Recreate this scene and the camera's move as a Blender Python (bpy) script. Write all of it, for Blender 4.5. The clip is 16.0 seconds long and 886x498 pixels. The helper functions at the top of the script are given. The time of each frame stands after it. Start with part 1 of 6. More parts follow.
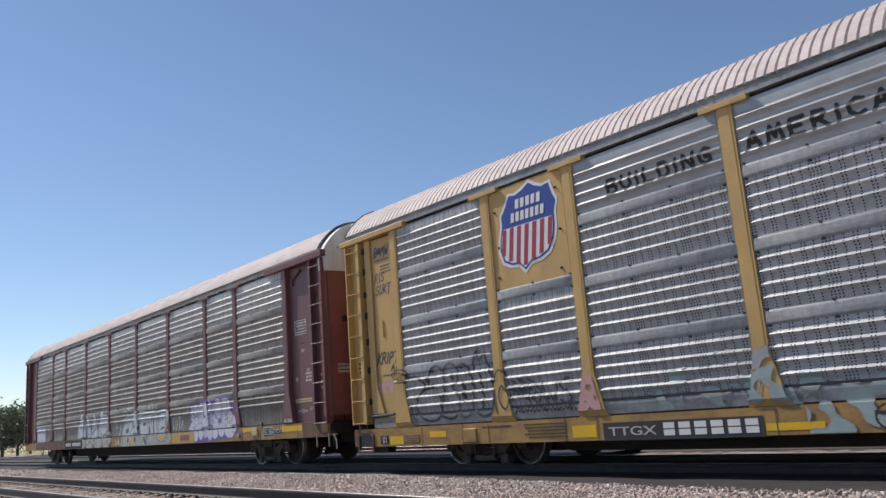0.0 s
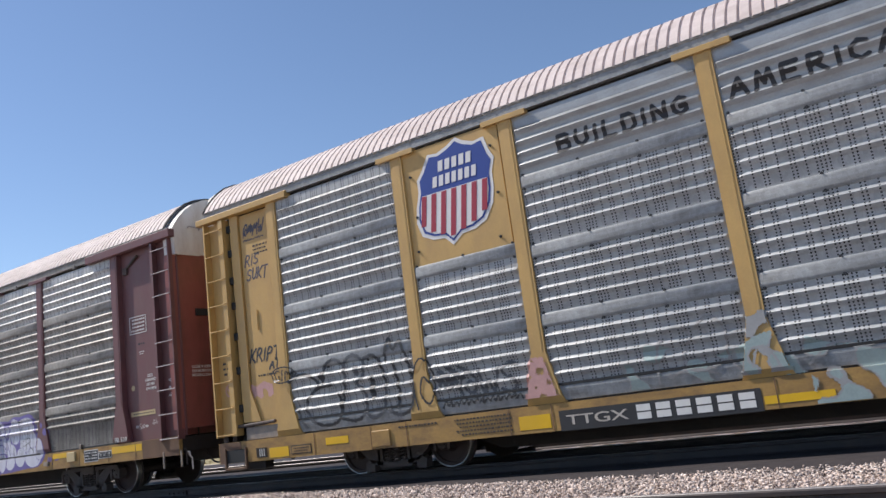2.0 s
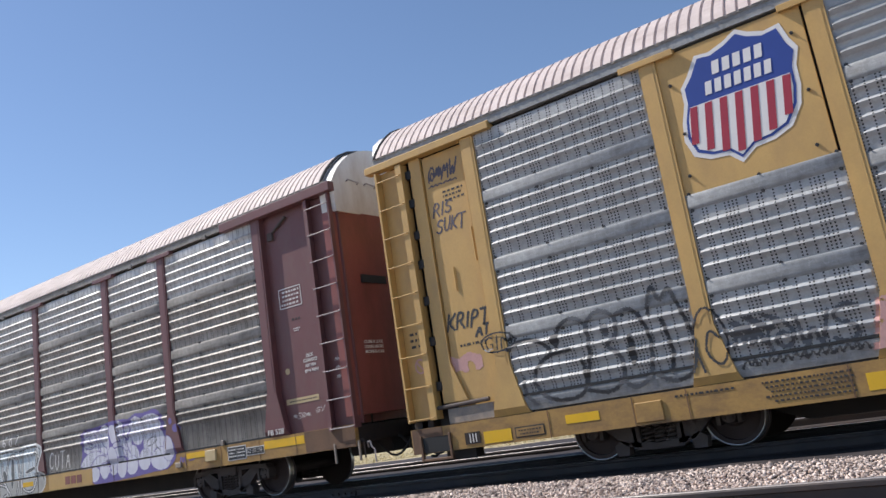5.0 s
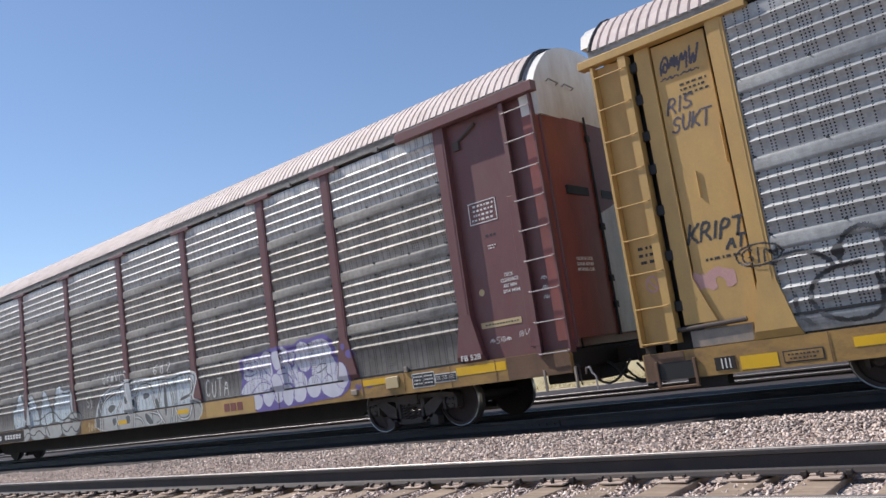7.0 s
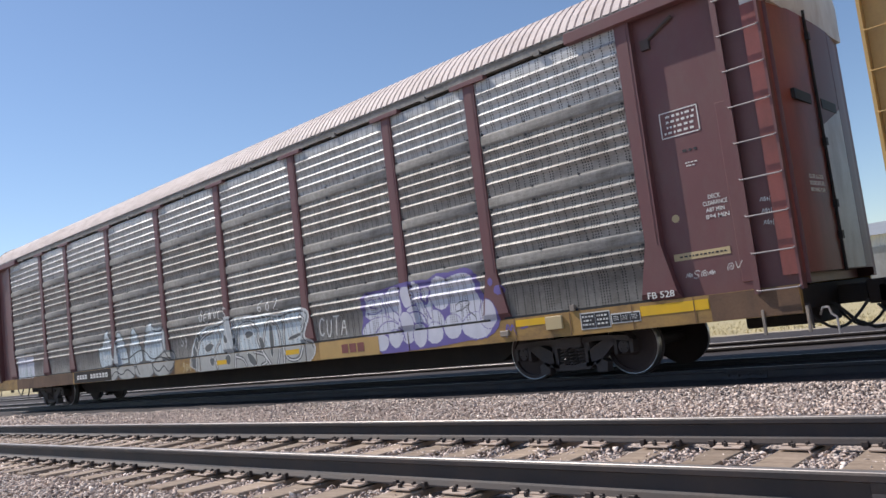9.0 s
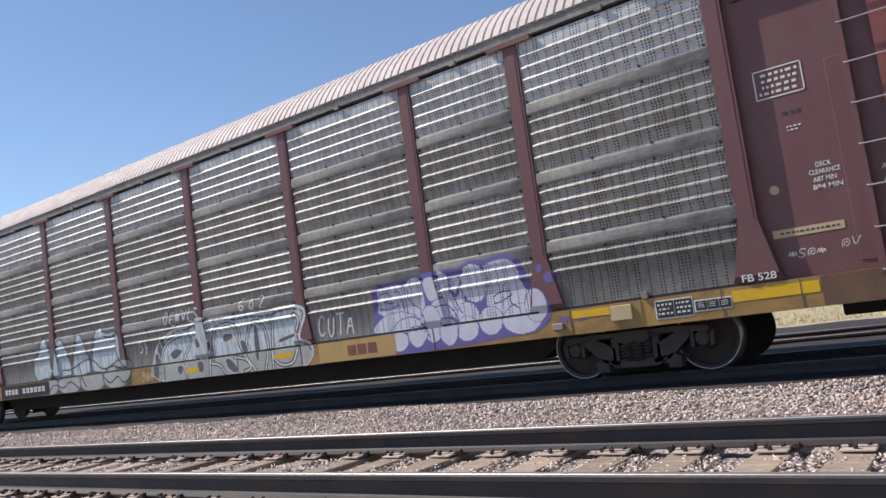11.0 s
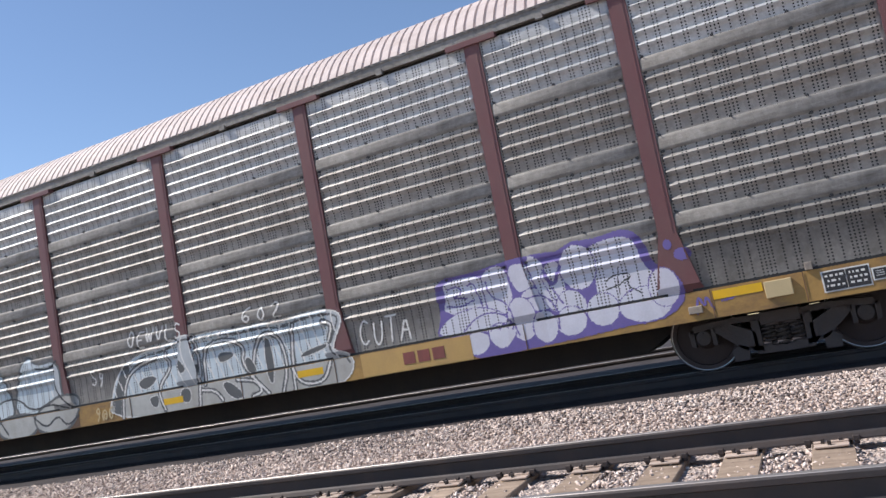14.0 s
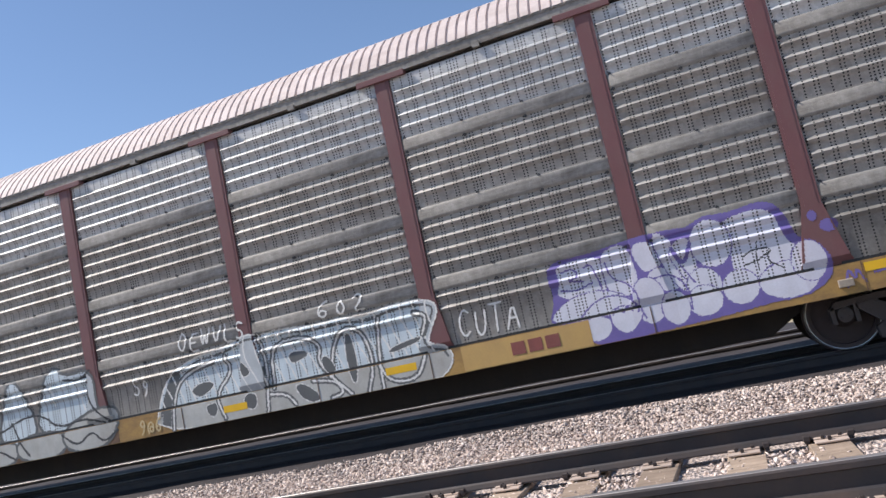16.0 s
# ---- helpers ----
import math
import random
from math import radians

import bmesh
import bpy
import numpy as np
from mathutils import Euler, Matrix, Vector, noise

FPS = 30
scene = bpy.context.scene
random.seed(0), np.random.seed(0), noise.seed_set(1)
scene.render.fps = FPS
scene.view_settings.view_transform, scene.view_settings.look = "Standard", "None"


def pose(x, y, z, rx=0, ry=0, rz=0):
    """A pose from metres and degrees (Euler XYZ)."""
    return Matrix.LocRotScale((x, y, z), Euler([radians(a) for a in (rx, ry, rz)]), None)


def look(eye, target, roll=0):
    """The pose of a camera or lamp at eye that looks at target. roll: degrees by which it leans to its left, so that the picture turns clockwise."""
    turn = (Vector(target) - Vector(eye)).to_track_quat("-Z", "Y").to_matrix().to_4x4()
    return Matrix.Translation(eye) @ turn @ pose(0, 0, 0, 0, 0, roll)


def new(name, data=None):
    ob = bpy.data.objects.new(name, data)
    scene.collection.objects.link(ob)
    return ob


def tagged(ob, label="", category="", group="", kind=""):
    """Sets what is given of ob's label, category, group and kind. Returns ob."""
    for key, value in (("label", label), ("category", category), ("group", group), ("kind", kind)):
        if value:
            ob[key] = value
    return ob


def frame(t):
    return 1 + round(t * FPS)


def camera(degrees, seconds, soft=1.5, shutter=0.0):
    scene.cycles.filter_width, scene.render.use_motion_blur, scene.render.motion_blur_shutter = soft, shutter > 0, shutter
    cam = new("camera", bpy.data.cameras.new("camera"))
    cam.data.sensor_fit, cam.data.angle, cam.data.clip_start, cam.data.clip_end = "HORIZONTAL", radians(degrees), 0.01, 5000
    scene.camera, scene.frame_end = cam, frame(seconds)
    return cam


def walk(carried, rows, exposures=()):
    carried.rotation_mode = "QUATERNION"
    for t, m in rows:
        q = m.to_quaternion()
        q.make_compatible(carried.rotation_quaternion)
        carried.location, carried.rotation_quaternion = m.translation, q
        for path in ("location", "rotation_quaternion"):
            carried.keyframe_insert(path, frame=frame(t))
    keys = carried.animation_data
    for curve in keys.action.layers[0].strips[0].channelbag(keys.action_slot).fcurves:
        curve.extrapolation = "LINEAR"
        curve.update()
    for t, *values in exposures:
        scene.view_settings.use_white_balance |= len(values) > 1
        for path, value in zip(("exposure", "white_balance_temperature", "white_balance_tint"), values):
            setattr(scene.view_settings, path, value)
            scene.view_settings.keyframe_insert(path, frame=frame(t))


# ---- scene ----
cam = camera(58.9, 16.0, soft=1.5)
PATH = [
    (0, (19.862, -9.534, 1.005), (18.383, -8.25, 1.41), -4.4),
    (0.5, (19.139, -9.614, 0.969), (17.748, -8.241, 1.39), -5.0),
    (1, (18.387, -9.601, 0.951), (17.117, -8.117, 1.382), -5.8),
    (1.5, (17.611, -9.593, 0.845), (16.478, -8.002, 1.271), -6.9),
    (2, (16.851, -9.459, 0.904), (15.788, -7.811, 1.295), -7.4),
    (2.5, (16.123, -9.399, 0.834), (15.114, -7.717, 1.226), -7.6),
    (3, (15.411, -9.288, 0.839), (14.455, -7.587, 1.277), -8.8),
    (3.5, (14.734, -9.239, 0.812), (13.783, -7.544, 1.284), -9.4),
    (4, (14.093, -9.171, 0.782), (13.09, -7.508, 1.259), -9.3),
    (6.3, (11.167, -9.462, 0.969), (9.985, -7.88, 1.285), -8.5),
    (6.5, (10.886, -9.527, 1.028), (9.687, -7.954, 1.329), -8.4),
    (7, (10.289, -9.517, 0.947), (9.04, -7.984, 1.249), -8.3),
    (7.5, (9.631, -9.373, 0.927), (8.318, -7.893, 1.216), -8.1),
    (8, (8.986, -9.391, 0.896), (7.634, -7.942, 1.165), -7.8),
    (8.5, (8.354, -9.441, 0.952), (6.994, -7.993, 1.184), -7.5),
    (9, (7.684, -9.412, 0.977), (6.339, -7.945, 1.177), -6.9),
    (9.2, (7.45, -9.373, 0.936), (6.112, -7.899, 1.128), -6.8),
    (11.3, (4.843, -9.363, 1.01), (3.702, -7.732, 1.204), -8.3),
    (11.5, (4.578, -9.344, 1.03), (3.457, -7.698, 1.219), -8.7),
    (12, (3.948, -9.365, 1.06), (2.877, -7.685, 1.238), -9.3),
    (12.5, (3.314, -9.359, 0.975), (2.301, -7.645, 1.167), -9.6),
    (13, (2.686, -9.419, 1.022), (1.737, -7.669, 1.212), -10.0),
    (13.5, (2.004, -9.546, 1.04), (1.132, -7.757, 1.238), -10.4),
    (14, (1.352, -9.552, 1.036), (0.544, -7.735, 1.252), -10.7),
    (14.5, (0.683, -9.65, 1.024), (-0.053, -7.804, 1.254), -11.0),
    (15, (0.104, -9.555, 1.033), (-0.59, -7.695, 1.272), -11.2),
    (15.5, (-0.511, -9.666, 1.037), (-1.169, -7.792, 1.272), -11.5),
    (16, (-1.151, -9.706, 1.018), (-1.78, -7.824, 1.264), -12.2),
]
walk(cam, [(t, look(eye, target, roll)) for t, eye, target, roll in PATH],
     [(0, -0.18, 6500, 13), (0.6, -0.16, 6500, 13), (2, 0.08, 6500, 13), (4, 0.14, 6500, 13), (9, 0.0, 6500, 13), (12.5, 0.12, 6500, 13), (16, 0.24, 6500, 13)])

# ---- light ----
SUN = Vector((-0.62, -0.19, 0.76)).normalized()
world = bpy.data.worlds.new("sky")
scene.world = world
world.use_nodes = True
wn = world.node_tree.nodes
sky = wn.new("ShaderNodeTexSky")
sky.sky_type = "NISHITA"
sky.sun_disc = False
sky.sun_elevation = math.asin(SUN.z)
sky.sun_rotation = math.atan2(SUN.x, SUN.y)
sky.altitude = 300
sky.air_density, sky.dust_density, sky.ozone_density = 1.0, 0.15, 3.0
wn["Background"].inputs[1].default_value = 0.128
world.node_tree.links.new(sky.outputs[0], wn["Background"].inputs[0])
sun = new("sun", bpy.data.lights.new("sun", "SUN"))
sun.data.energy, sun.data.angle, sun.data.color = 5.0, radians(0.55), (1.0, 0.945, 0.86)
sun.matrix_world = look(SUN * 50, (0, 0, 0))
scene.view_settings.exposure = 0.0


# ---- materials ----
def material(name, colour, rough=0.6, metal=0.0, vary=0.25, scale=3.0, grain=60.0, bump=0.15, dirt=None, dirt_amount=0.4,
             dirt_scale=(1.2, 1.2, 0.5), per_piece=0.0, streaks=False):
    """Painted or raw surface with large patches, fine grain, dirt of its own colour and relief."""
    m = bpy.data.materials.new(name)
    m.use_nodes = True
    nt = m.node_tree
    n, l = nt.nodes, nt.links
    bsdf = n["Principled BSDF"]
    co = n.new("ShaderNodeTexCoord")
    big = n.new("ShaderNodeTexNoise")
    big.inputs["Scale"].default_value, big.inputs["Detail"].default_value = scale, 6
    fine = n.new("ShaderNodeTexNoise")
    fine.inputs["Scale"].default_value, fine.inputs["Detail"].default_value = grain, 4
    l.new(co.outputs["Object"], big.inputs["Vector"])
    l.new(co.outputs["Object"], fine.inputs["Vector"])
    ramp = n.new("ShaderNodeMapRange")
    ramp.inputs[3].default_value, ramp.inputs[4].default_value = 1 - vary, 1 + vary
    l.new(big.outputs[0], ramp.inputs[0])
    ramp2 = n.new("ShaderNodeMapRange")
    ramp2.inputs[3].default_value, ramp2.inputs[4].default_value = 1 - vary * 0.6, 1 + vary * 0.6
    l.new(fine.outputs[0], ramp2.inputs[0])
    mul = n.new("ShaderNodeMath")
    mul.operation = "MULTIPLY"
    l.new(ramp.outputs[0], mul.inputs[0])
    l.new(ramp2.outputs[0], mul.inputs[1])
    last = mul.outputs[0]
    if per_piece:
        info = n.new("ShaderNodeObjectInfo")
        r3 = n.new("ShaderNodeMapRange")
        r3.inputs[3].default_value, r3.inputs[4].default_value = 1 - per_piece, 1 + per_piece
        l.new(info.outputs["Random"], r3.inputs[0])
        m2 = n.new("ShaderNodeMath")
        m2.operation = "MULTIPLY"
        l.new(last, m2.inputs[0])
        l.new(r3.outputs[0], m2.inputs[1])
        last = m2.outputs[0]
    tint = n.new("ShaderNodeVectorMath")
    tint.operation = "SCALE"
    tint.inputs[0].default_value = colour
    l.new(last, tint.inputs["Scale"])
    out = tint.outputs[0]
    if dirt:
        mp = n.new("ShaderNodeMapping")
        mp.inputs["Scale"].default_value = dirt_scale
        l.new(co.outputs["Object"], mp.inputs[0])
        dn = n.new("ShaderNodeTexNoise")
        dn.inputs["Scale"].default_value, dn.inputs["Detail"].default_value, dn.inputs["Roughness"].default_value = 2.5, 8, 0.65
        l.new(mp.outputs[0], dn.inputs["Vector"])
        dr = n.new("ShaderNodeMapRange")
        dr.inputs[1].default_value, dr.inputs[2].default_value = 0.42, 0.72
        dr.inputs[4].default_value = dirt_amount
        l.new(dn.outputs[0], dr.inputs[0])
        mix = n.new("ShaderNodeMix")
        mix.data_type = "RGBA"
        l.new(dr.outputs[0], mix.inputs["Factor"])
        l.new(out, mix.inputs["A"])
        mix.inputs["B"].default_value = (*dirt, 1)
        out = mix.outputs["Result"]
    l.new(out, bsdf.inputs["Base Color"])
    bsdf.inputs["Roughness"].default_value, bsdf.inputs["Metallic"].default_value = rough, metal
    bp = n.new("ShaderNodeBump")
    bp.inputs["Strength"].default_value, bp.inputs["Distance"].default_value = bump, 0.01
    l.new(fine.outputs[0], bp.inputs["Height"])
    l.new(bp.outputs[0], bsdf.inputs["Normal"])
    m["colour_out"] = out.node.name
    return m


def perforated(m, columns, pitch=0.038, radius=0.0108, above=None):
    """Rows of punched holes over a sheet: columns are (period, offset) along the sheet."""
    nt = m.node_tree
    n, l = nt.nodes, nt.links
    bsdf = n["Principled BSDF"]
    old = bsdf.inputs["Base Color"].links[0].from_socket
    co = n.new("ShaderNodeTexCoord")
    sp = n.new("ShaderNodeSeparateXYZ")
    l.new(co.outputs["Object"], sp.inputs[0])

    def op(kind, a, b):
        k = n.new("ShaderNodeMath")
        k.operation = kind
        for i, v in enumerate((a, b)):
            if hasattr(v, "links"):
                l.new(v, k.inputs[i])
            elif v is not None:
                k.inputs[i].default_value = v
        return k.outputs[0]

    def near(v, period, offset):
        return op("PINGPONG", op("ADD", v, offset + 50 * period), period / 2)

    dx = None
    for period, offset in columns:
        d = near(sp.outputs[0], period, offset)
        dx = d if dx is None else op("MINIMUM", dx, d)
    dz = near(sp.outputs[2], pitch, 0.0)
    r2 = op("ADD", op("MULTIPLY", dx, dx), op("MULTIPLY", dz, dz))
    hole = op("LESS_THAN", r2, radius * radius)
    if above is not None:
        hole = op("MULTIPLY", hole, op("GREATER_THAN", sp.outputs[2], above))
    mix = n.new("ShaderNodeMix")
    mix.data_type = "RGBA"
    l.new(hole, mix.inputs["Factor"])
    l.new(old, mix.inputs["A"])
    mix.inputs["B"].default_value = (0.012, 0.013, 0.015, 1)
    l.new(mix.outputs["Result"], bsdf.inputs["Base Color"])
    met = op("MULTIPLY", op("SUBTRACT", 1.0, hole), bsdf.inputs["Metallic"].default_value)
    l.new(met, bsdf.inputs["Metallic"])
    return m


def spangled(m, lo, hi):
    """Zinc crystals and wiped streaks: gloss and tone change from flake to flake."""
    nt = m.node_tree
    n, l = nt.nodes, nt.links
    bsdf = n["Principled BSDF"]
    old = bsdf.inputs["Base Color"].links[0].from_socket
    co = n.new("ShaderNodeTexCoord")
    mp = n.new("ShaderNodeMapping")
    mp.inputs["Scale"].default_value = (26, 26, 15)
    l.new(co.outputs["Object"], mp.inputs[0])
    vo = n.new("ShaderNodeTexVoronoi")
    vo.inputs["Scale"].default_value = 1.0
    l.new(mp.outputs[0], vo.inputs["Vector"])
    sp = n.new("ShaderNodeSeparateColor")
    l.new(vo.outputs["Color"], sp.inputs[0])
    mp2 = n.new("ShaderNodeMapping")
    mp2.inputs["Scale"].default_value = (7, 7, 1.4)
    l.new(co.outputs["Object"], mp2.inputs[0])
    no = n.new("ShaderNodeTexNoise")
    no.inputs["Scale"].default_value, no.inputs["Detail"].default_value = 1.0, 5
    l.new(mp2.outputs[0], no.inputs["Vector"])
    av = n.new("ShaderNodeMix")
    av.inputs["Factor"].default_value = 0.6
    l.new(sp.outputs[0], av.inputs["A"])
    l.new(no.outputs[0], av.inputs["B"])
    rg = n.new("ShaderNodeMapRange")
    rg.inputs[1].default_value, rg.inputs[2].default_value = 0.15, 0.85
    rg.inputs[3].default_value, rg.inputs[4].default_value = lo, hi
    l.new(av.outputs["Result"], rg.inputs[0])
    l.new(rg.outputs[0], bsdf.inputs["Roughness"])
    tn = n.new("ShaderNodeMapRange")
    tn.inputs[1].default_value, tn.inputs[2].default_value = 0.2, 0.8
    tn.inputs[3].default_value, tn.inputs[4].default_value = 1.14, 0.86
    l.new(av.outputs["Result"], tn.inputs[0])
    sc = n.new("ShaderNodeVectorMath")
    sc.operation = "SCALE"
    l.new(old, sc.inputs[0])
    l.new(tn.outputs[0], sc.inputs["Scale"])
    l.new(sc.outputs[0], bsdf.inputs["Base Color"])
    return m


COLUMNS = [(0.94, v) for v in (0.03, 0.075, 0.19, 0.31, 0.355, 0.40, 0.445, 0.55, 0.66, 0.705, 0.84)]
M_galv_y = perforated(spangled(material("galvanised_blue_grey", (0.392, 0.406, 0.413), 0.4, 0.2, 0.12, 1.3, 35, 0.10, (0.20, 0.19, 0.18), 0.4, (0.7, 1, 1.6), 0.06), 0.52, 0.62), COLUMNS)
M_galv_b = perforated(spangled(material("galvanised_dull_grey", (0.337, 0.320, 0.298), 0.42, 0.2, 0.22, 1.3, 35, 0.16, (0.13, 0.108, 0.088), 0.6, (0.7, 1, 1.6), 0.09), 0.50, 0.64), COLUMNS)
M_galv_pale = perforated(spangled(material("galvanised_pale_grey", (0.505, 0.509, 0.509), 0.42, 0.24, 0.18, 1.3, 35, 0.12, (0.20, 0.18, 0.16), 0.45, (0.7, 1, 1.6), 0.07), 0.48, 0.60), COLUMNS)
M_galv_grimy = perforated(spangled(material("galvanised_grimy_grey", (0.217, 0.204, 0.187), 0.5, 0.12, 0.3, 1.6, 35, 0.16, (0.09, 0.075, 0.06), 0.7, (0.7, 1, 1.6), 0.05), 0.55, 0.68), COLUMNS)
M_plain_y = material("plain_galvanised_sheet", (0.365, 0.387, 0.400), 0.42, 0.3, 0.24, 1.3, 35, 0.1, (0.17, 0.155, 0.14), 0.5, (0.7, 1, 1.6), 0.05)
M_band_y = spangled(material("galvanised_ledge", (0.287, 0.304, 0.315), 0.7, 0.12, 0.25, 3, 45, 0.14, (0.13, 0.12, 0.11), 0.6, (0.8, 1, 5)), 0.55, 0.72)
M_band_b = spangled(material("galvanised_dusty_ledge", (0.261, 0.249, 0.230), 0.7, 0.1, 0.3, 3, 45, 0.16, (0.10, 0.083, 0.07), 0.7, (0.8, 1, 5)), 0.55, 0.72)
M_yellow = material("weathered_yellow_paint", (0.508, 0.324, 0.112), 0.5, 0, 0.14, 1.6, 40, 0.08, (0.30, 0.19, 0.09), 0.4)
M_ochre = material("dusty_ochre_sill_paint", (0.365, 0.217, 0.065), 0.6, 0, 0.25, 1.8, 30, 0.15, (0.13, 0.075, 0.045), 0.8, (1.0, 1, 2.0))
M_brown = material("faded_maroon_paint", (0.150, 0.060, 0.062), 0.5, 0, 0.15, 1.4, 40, 0.08, (0.16, 0.10, 0.09), 0.5)
M_oxide = material("red_oxide_paint", (0.245, 0.073, 0.062), 0.42, 0, 0.15, 1.4, 40, 0.06, (0.10, 0.04, 0.03), 0.5)
M_white = material("scuffed_white_paint", (0.700, 0.690, 0.660), 0.45, 0, 0.1, 1.5, 30, 0.08, (0.35, 0.27, 0.20), 0.45)
M_greyw = material("weathered_grey_white_paint", (0.313, 0.318, 0.322), 0.35, 0, 0.18, 1.5, 30, 0.08, (0.22, 0.19, 0.17), 0.5)
M_doorw = material("streaked_white_door_reflection", (0.605, 0.605, 0.605), 0.4, 0, 0.18, 1.5, 30, 0.08, (0.24, 0.2, 0.17), 0.5)
M_roof = material("pinkish_weathered_roof_sheet", (0.58, 0.50, 0.475), 0.7, 0.0, 0.14, 0.8, 25, 0.1, (0.30, 0.23, 0.20), 0.5, (0.6, 1.5, 1.5))
# rubber parts, and the black that stands for shade in gaps and recesses
M_black = material("black_rubber_and_shade", (0.015, 0.015, 0.016), 0.6, 0, 0.2)
M_scuffed = material("scuffed_pale_step_paint", (0.30, 0.25, 0.20), 0.6, 0, 0.25, 3, 30, 0.15, (0.10, 0.10, 0.12), 0.7, (1.5, 1, 1.5))
M_under = material("grimy_steel_and_inner_shade", (0.022, 0.017, 0.016), 0.8, 0.0, 0.35, 2, 30, 0.3, (0.045, 0.03, 0.022), 0.5)
M_truck = material("dusty_cast_steel", (0.078, 0.063, 0.060), 0.75, 0.05, 0.3, 3, 40, 0.3, (0.085, 0.062, 0.05), 0.5)
M_wheel = material("rusty_wheel_steel", (0.058, 0.039, 0.038), 0.7, 0.1, 0.25, 3, 40, 0.15, (0.08, 0.055, 0.042), 0.4)
M_rim = material("polished_wheel_tread", (0.46, 0.44, 0.42), 0.36, 0.9, 0.1, 3, 60, 0.05)
M_railside = material("dark_rail_steel", (0.040, 0.035, 0.037), 0.6, 0.2, 0.2, 1.5, 50, 0.15, (0.10, 0.065, 0.05), 0.4)
M_railtop = material("polished_rail_head", (0.40, 0.375, 0.36), 0.48, 0.7, 0.15, 0.7, 40, 0.06, (0.2, 0.15, 0.12), 0.35)
M_plate = material("pale_dusty_tie_plate", (0.50, 0.40, 0.33), 0.75, 0.0, 0.25, 8, 60, 0.2, (0.17, 0.11, 0.085), 0.5, (3, 3, 3), 0.12)
M_clip = material("dark_rail_anchor_steel", (0.05, 0.04, 0.038), 0.6, 0.3, 0.25)
M_tie = material("sun_bleached_timber", (0.36, 0.275, 0.205), 0.85, 0, 0.35, 4, 25, 0.5, (0.11, 0.07, 0.05), 0.6, (0.8, 6, 6), 0.25)
M_bolt = material("dark_bolt_heads", (0.06, 0.06, 0.062), 0.5, 0.5, 0.2)
M_chrome = material("worn_silver_rung_paint", (0.40, 0.36, 0.35), 0.45, 0.3, 0.15)
M_markyel = material("bright_yellow_reflective_tape", (0.739, 0.435, 0.009), 0.45, 0, 0.08, 6, 60, 0.04, (0.45, 0.28, 0.06), 0.25)
M_ink = material("faded_black_stencil_paint", (0.03, 0.03, 0.033), 0.6, 0, 0.3, 5, 60, 0.05)
M_letter = material("chalky_white_stencil_paint", (0.696, 0.687, 0.661), 0.6, 0, 0.12, 5, 60, 0.05)
M_faded = material("dirty_faded_letter_paint", (0.46, 0.42, 0.37), 0.6, 0, 0.25, 5, 60, 0.05)
M_blue = material("decal_blue", (0.026, 0.057, 0.261), 0.4, 0, 0.1, 4, 60, 0.03)
M_red = material("decal_red", (0.331, 0.030, 0.052), 0.4, 0, 0.12, 4, 60, 0.03)
M_decalw = material("decal_white", (0.679, 0.670, 0.661), 0.4, 0, 0.08, 4, 60, 0.03)
M_lilac = material("pale_lilac_spray_paint", (0.609, 0.609, 0.687), 0.5, 0.0, 0.18, 4, 40, 0.05)
M_purple = material("violet_spray_paint", (0.148, 0.113, 0.331), 0.5, 0, 0.2, 4, 40, 0.05)
M_chalk = material("dusty_white_spray_paint", (0.435, 0.435, 0.413), 0.55, 0.0, 0.25, 4, 40, 0.05, (0.25, 0.21, 0.17), 0.5)
M_silver = material("silver_blue_spray_paint", (0.522, 0.587, 0.626), 0.45, 0.1, 0.25, 4, 40, 0.05)
M_spray = material("black_spray_paint", (0.035, 0.037, 0.042), 0.5, 0, 0.25, 4, 40, 0.05)
M_fade = material("worn_black_spray_paint", (0.10, 0.105, 0.115), 0.5, 0.1, 0.35, 5, 40, 0.05)
M_pink = material("faint_pink_spray_paint", (0.50, 0.29, 0.27), 0.55, 0, 0.2, 4, 40, 0.05)
M_rust = material("rusty_brown_grime", (0.15, 0.085, 0.05), 0.75, 0, 0.35, 3, 30, 0.2, (0.06, 0.04, 0.03), 0.6)
M_tag = material("faded_blue_black_spray_paint", (0.085, 0.075, 0.095), 0.6, 0, 0.3, 6, 40, 0.05)
M_teal = material("faint_teal_spray_paint", (0.29, 0.365, 0.36), 0.5, 0.1, 0.25, 4, 40, 0.05)
M_lilac_post = material("pale_lilac_paint_on_posts", (0.574, 0.566, 0.644), 0.5, 0.0, 0.2, 4, 40, 0.05)
M_silver_post = material("silver_blue_paint_on_posts", (0.435, 0.461, 0.479), 0.45, 0.05, 0.25, 4, 40, 0.05)
for sprayed_over in (M_lilac, M_silver):
    perforated(sprayed_over, COLUMNS, above=1.0)
M_cream = material("cream_placard", (0.522, 0.409, 0.226), 0.5, 0, 0.12)


# ---- small builders ----
def box(bm, x0, x1, y0, y1, z0, z1):
    v = [bm.verts.new((x, y, z)) for x in (x0, x1) for y in (y0, y1) for z in (z0, z1)]
    for f in ((0, 1, 3, 2), (4, 6, 7, 5), (0, 4, 5, 1), (2, 3, 7, 6), (0, 2, 6, 4), (1, 5, 7, 3)):
        bm.faces.new([v[i] for i in f])
    return v


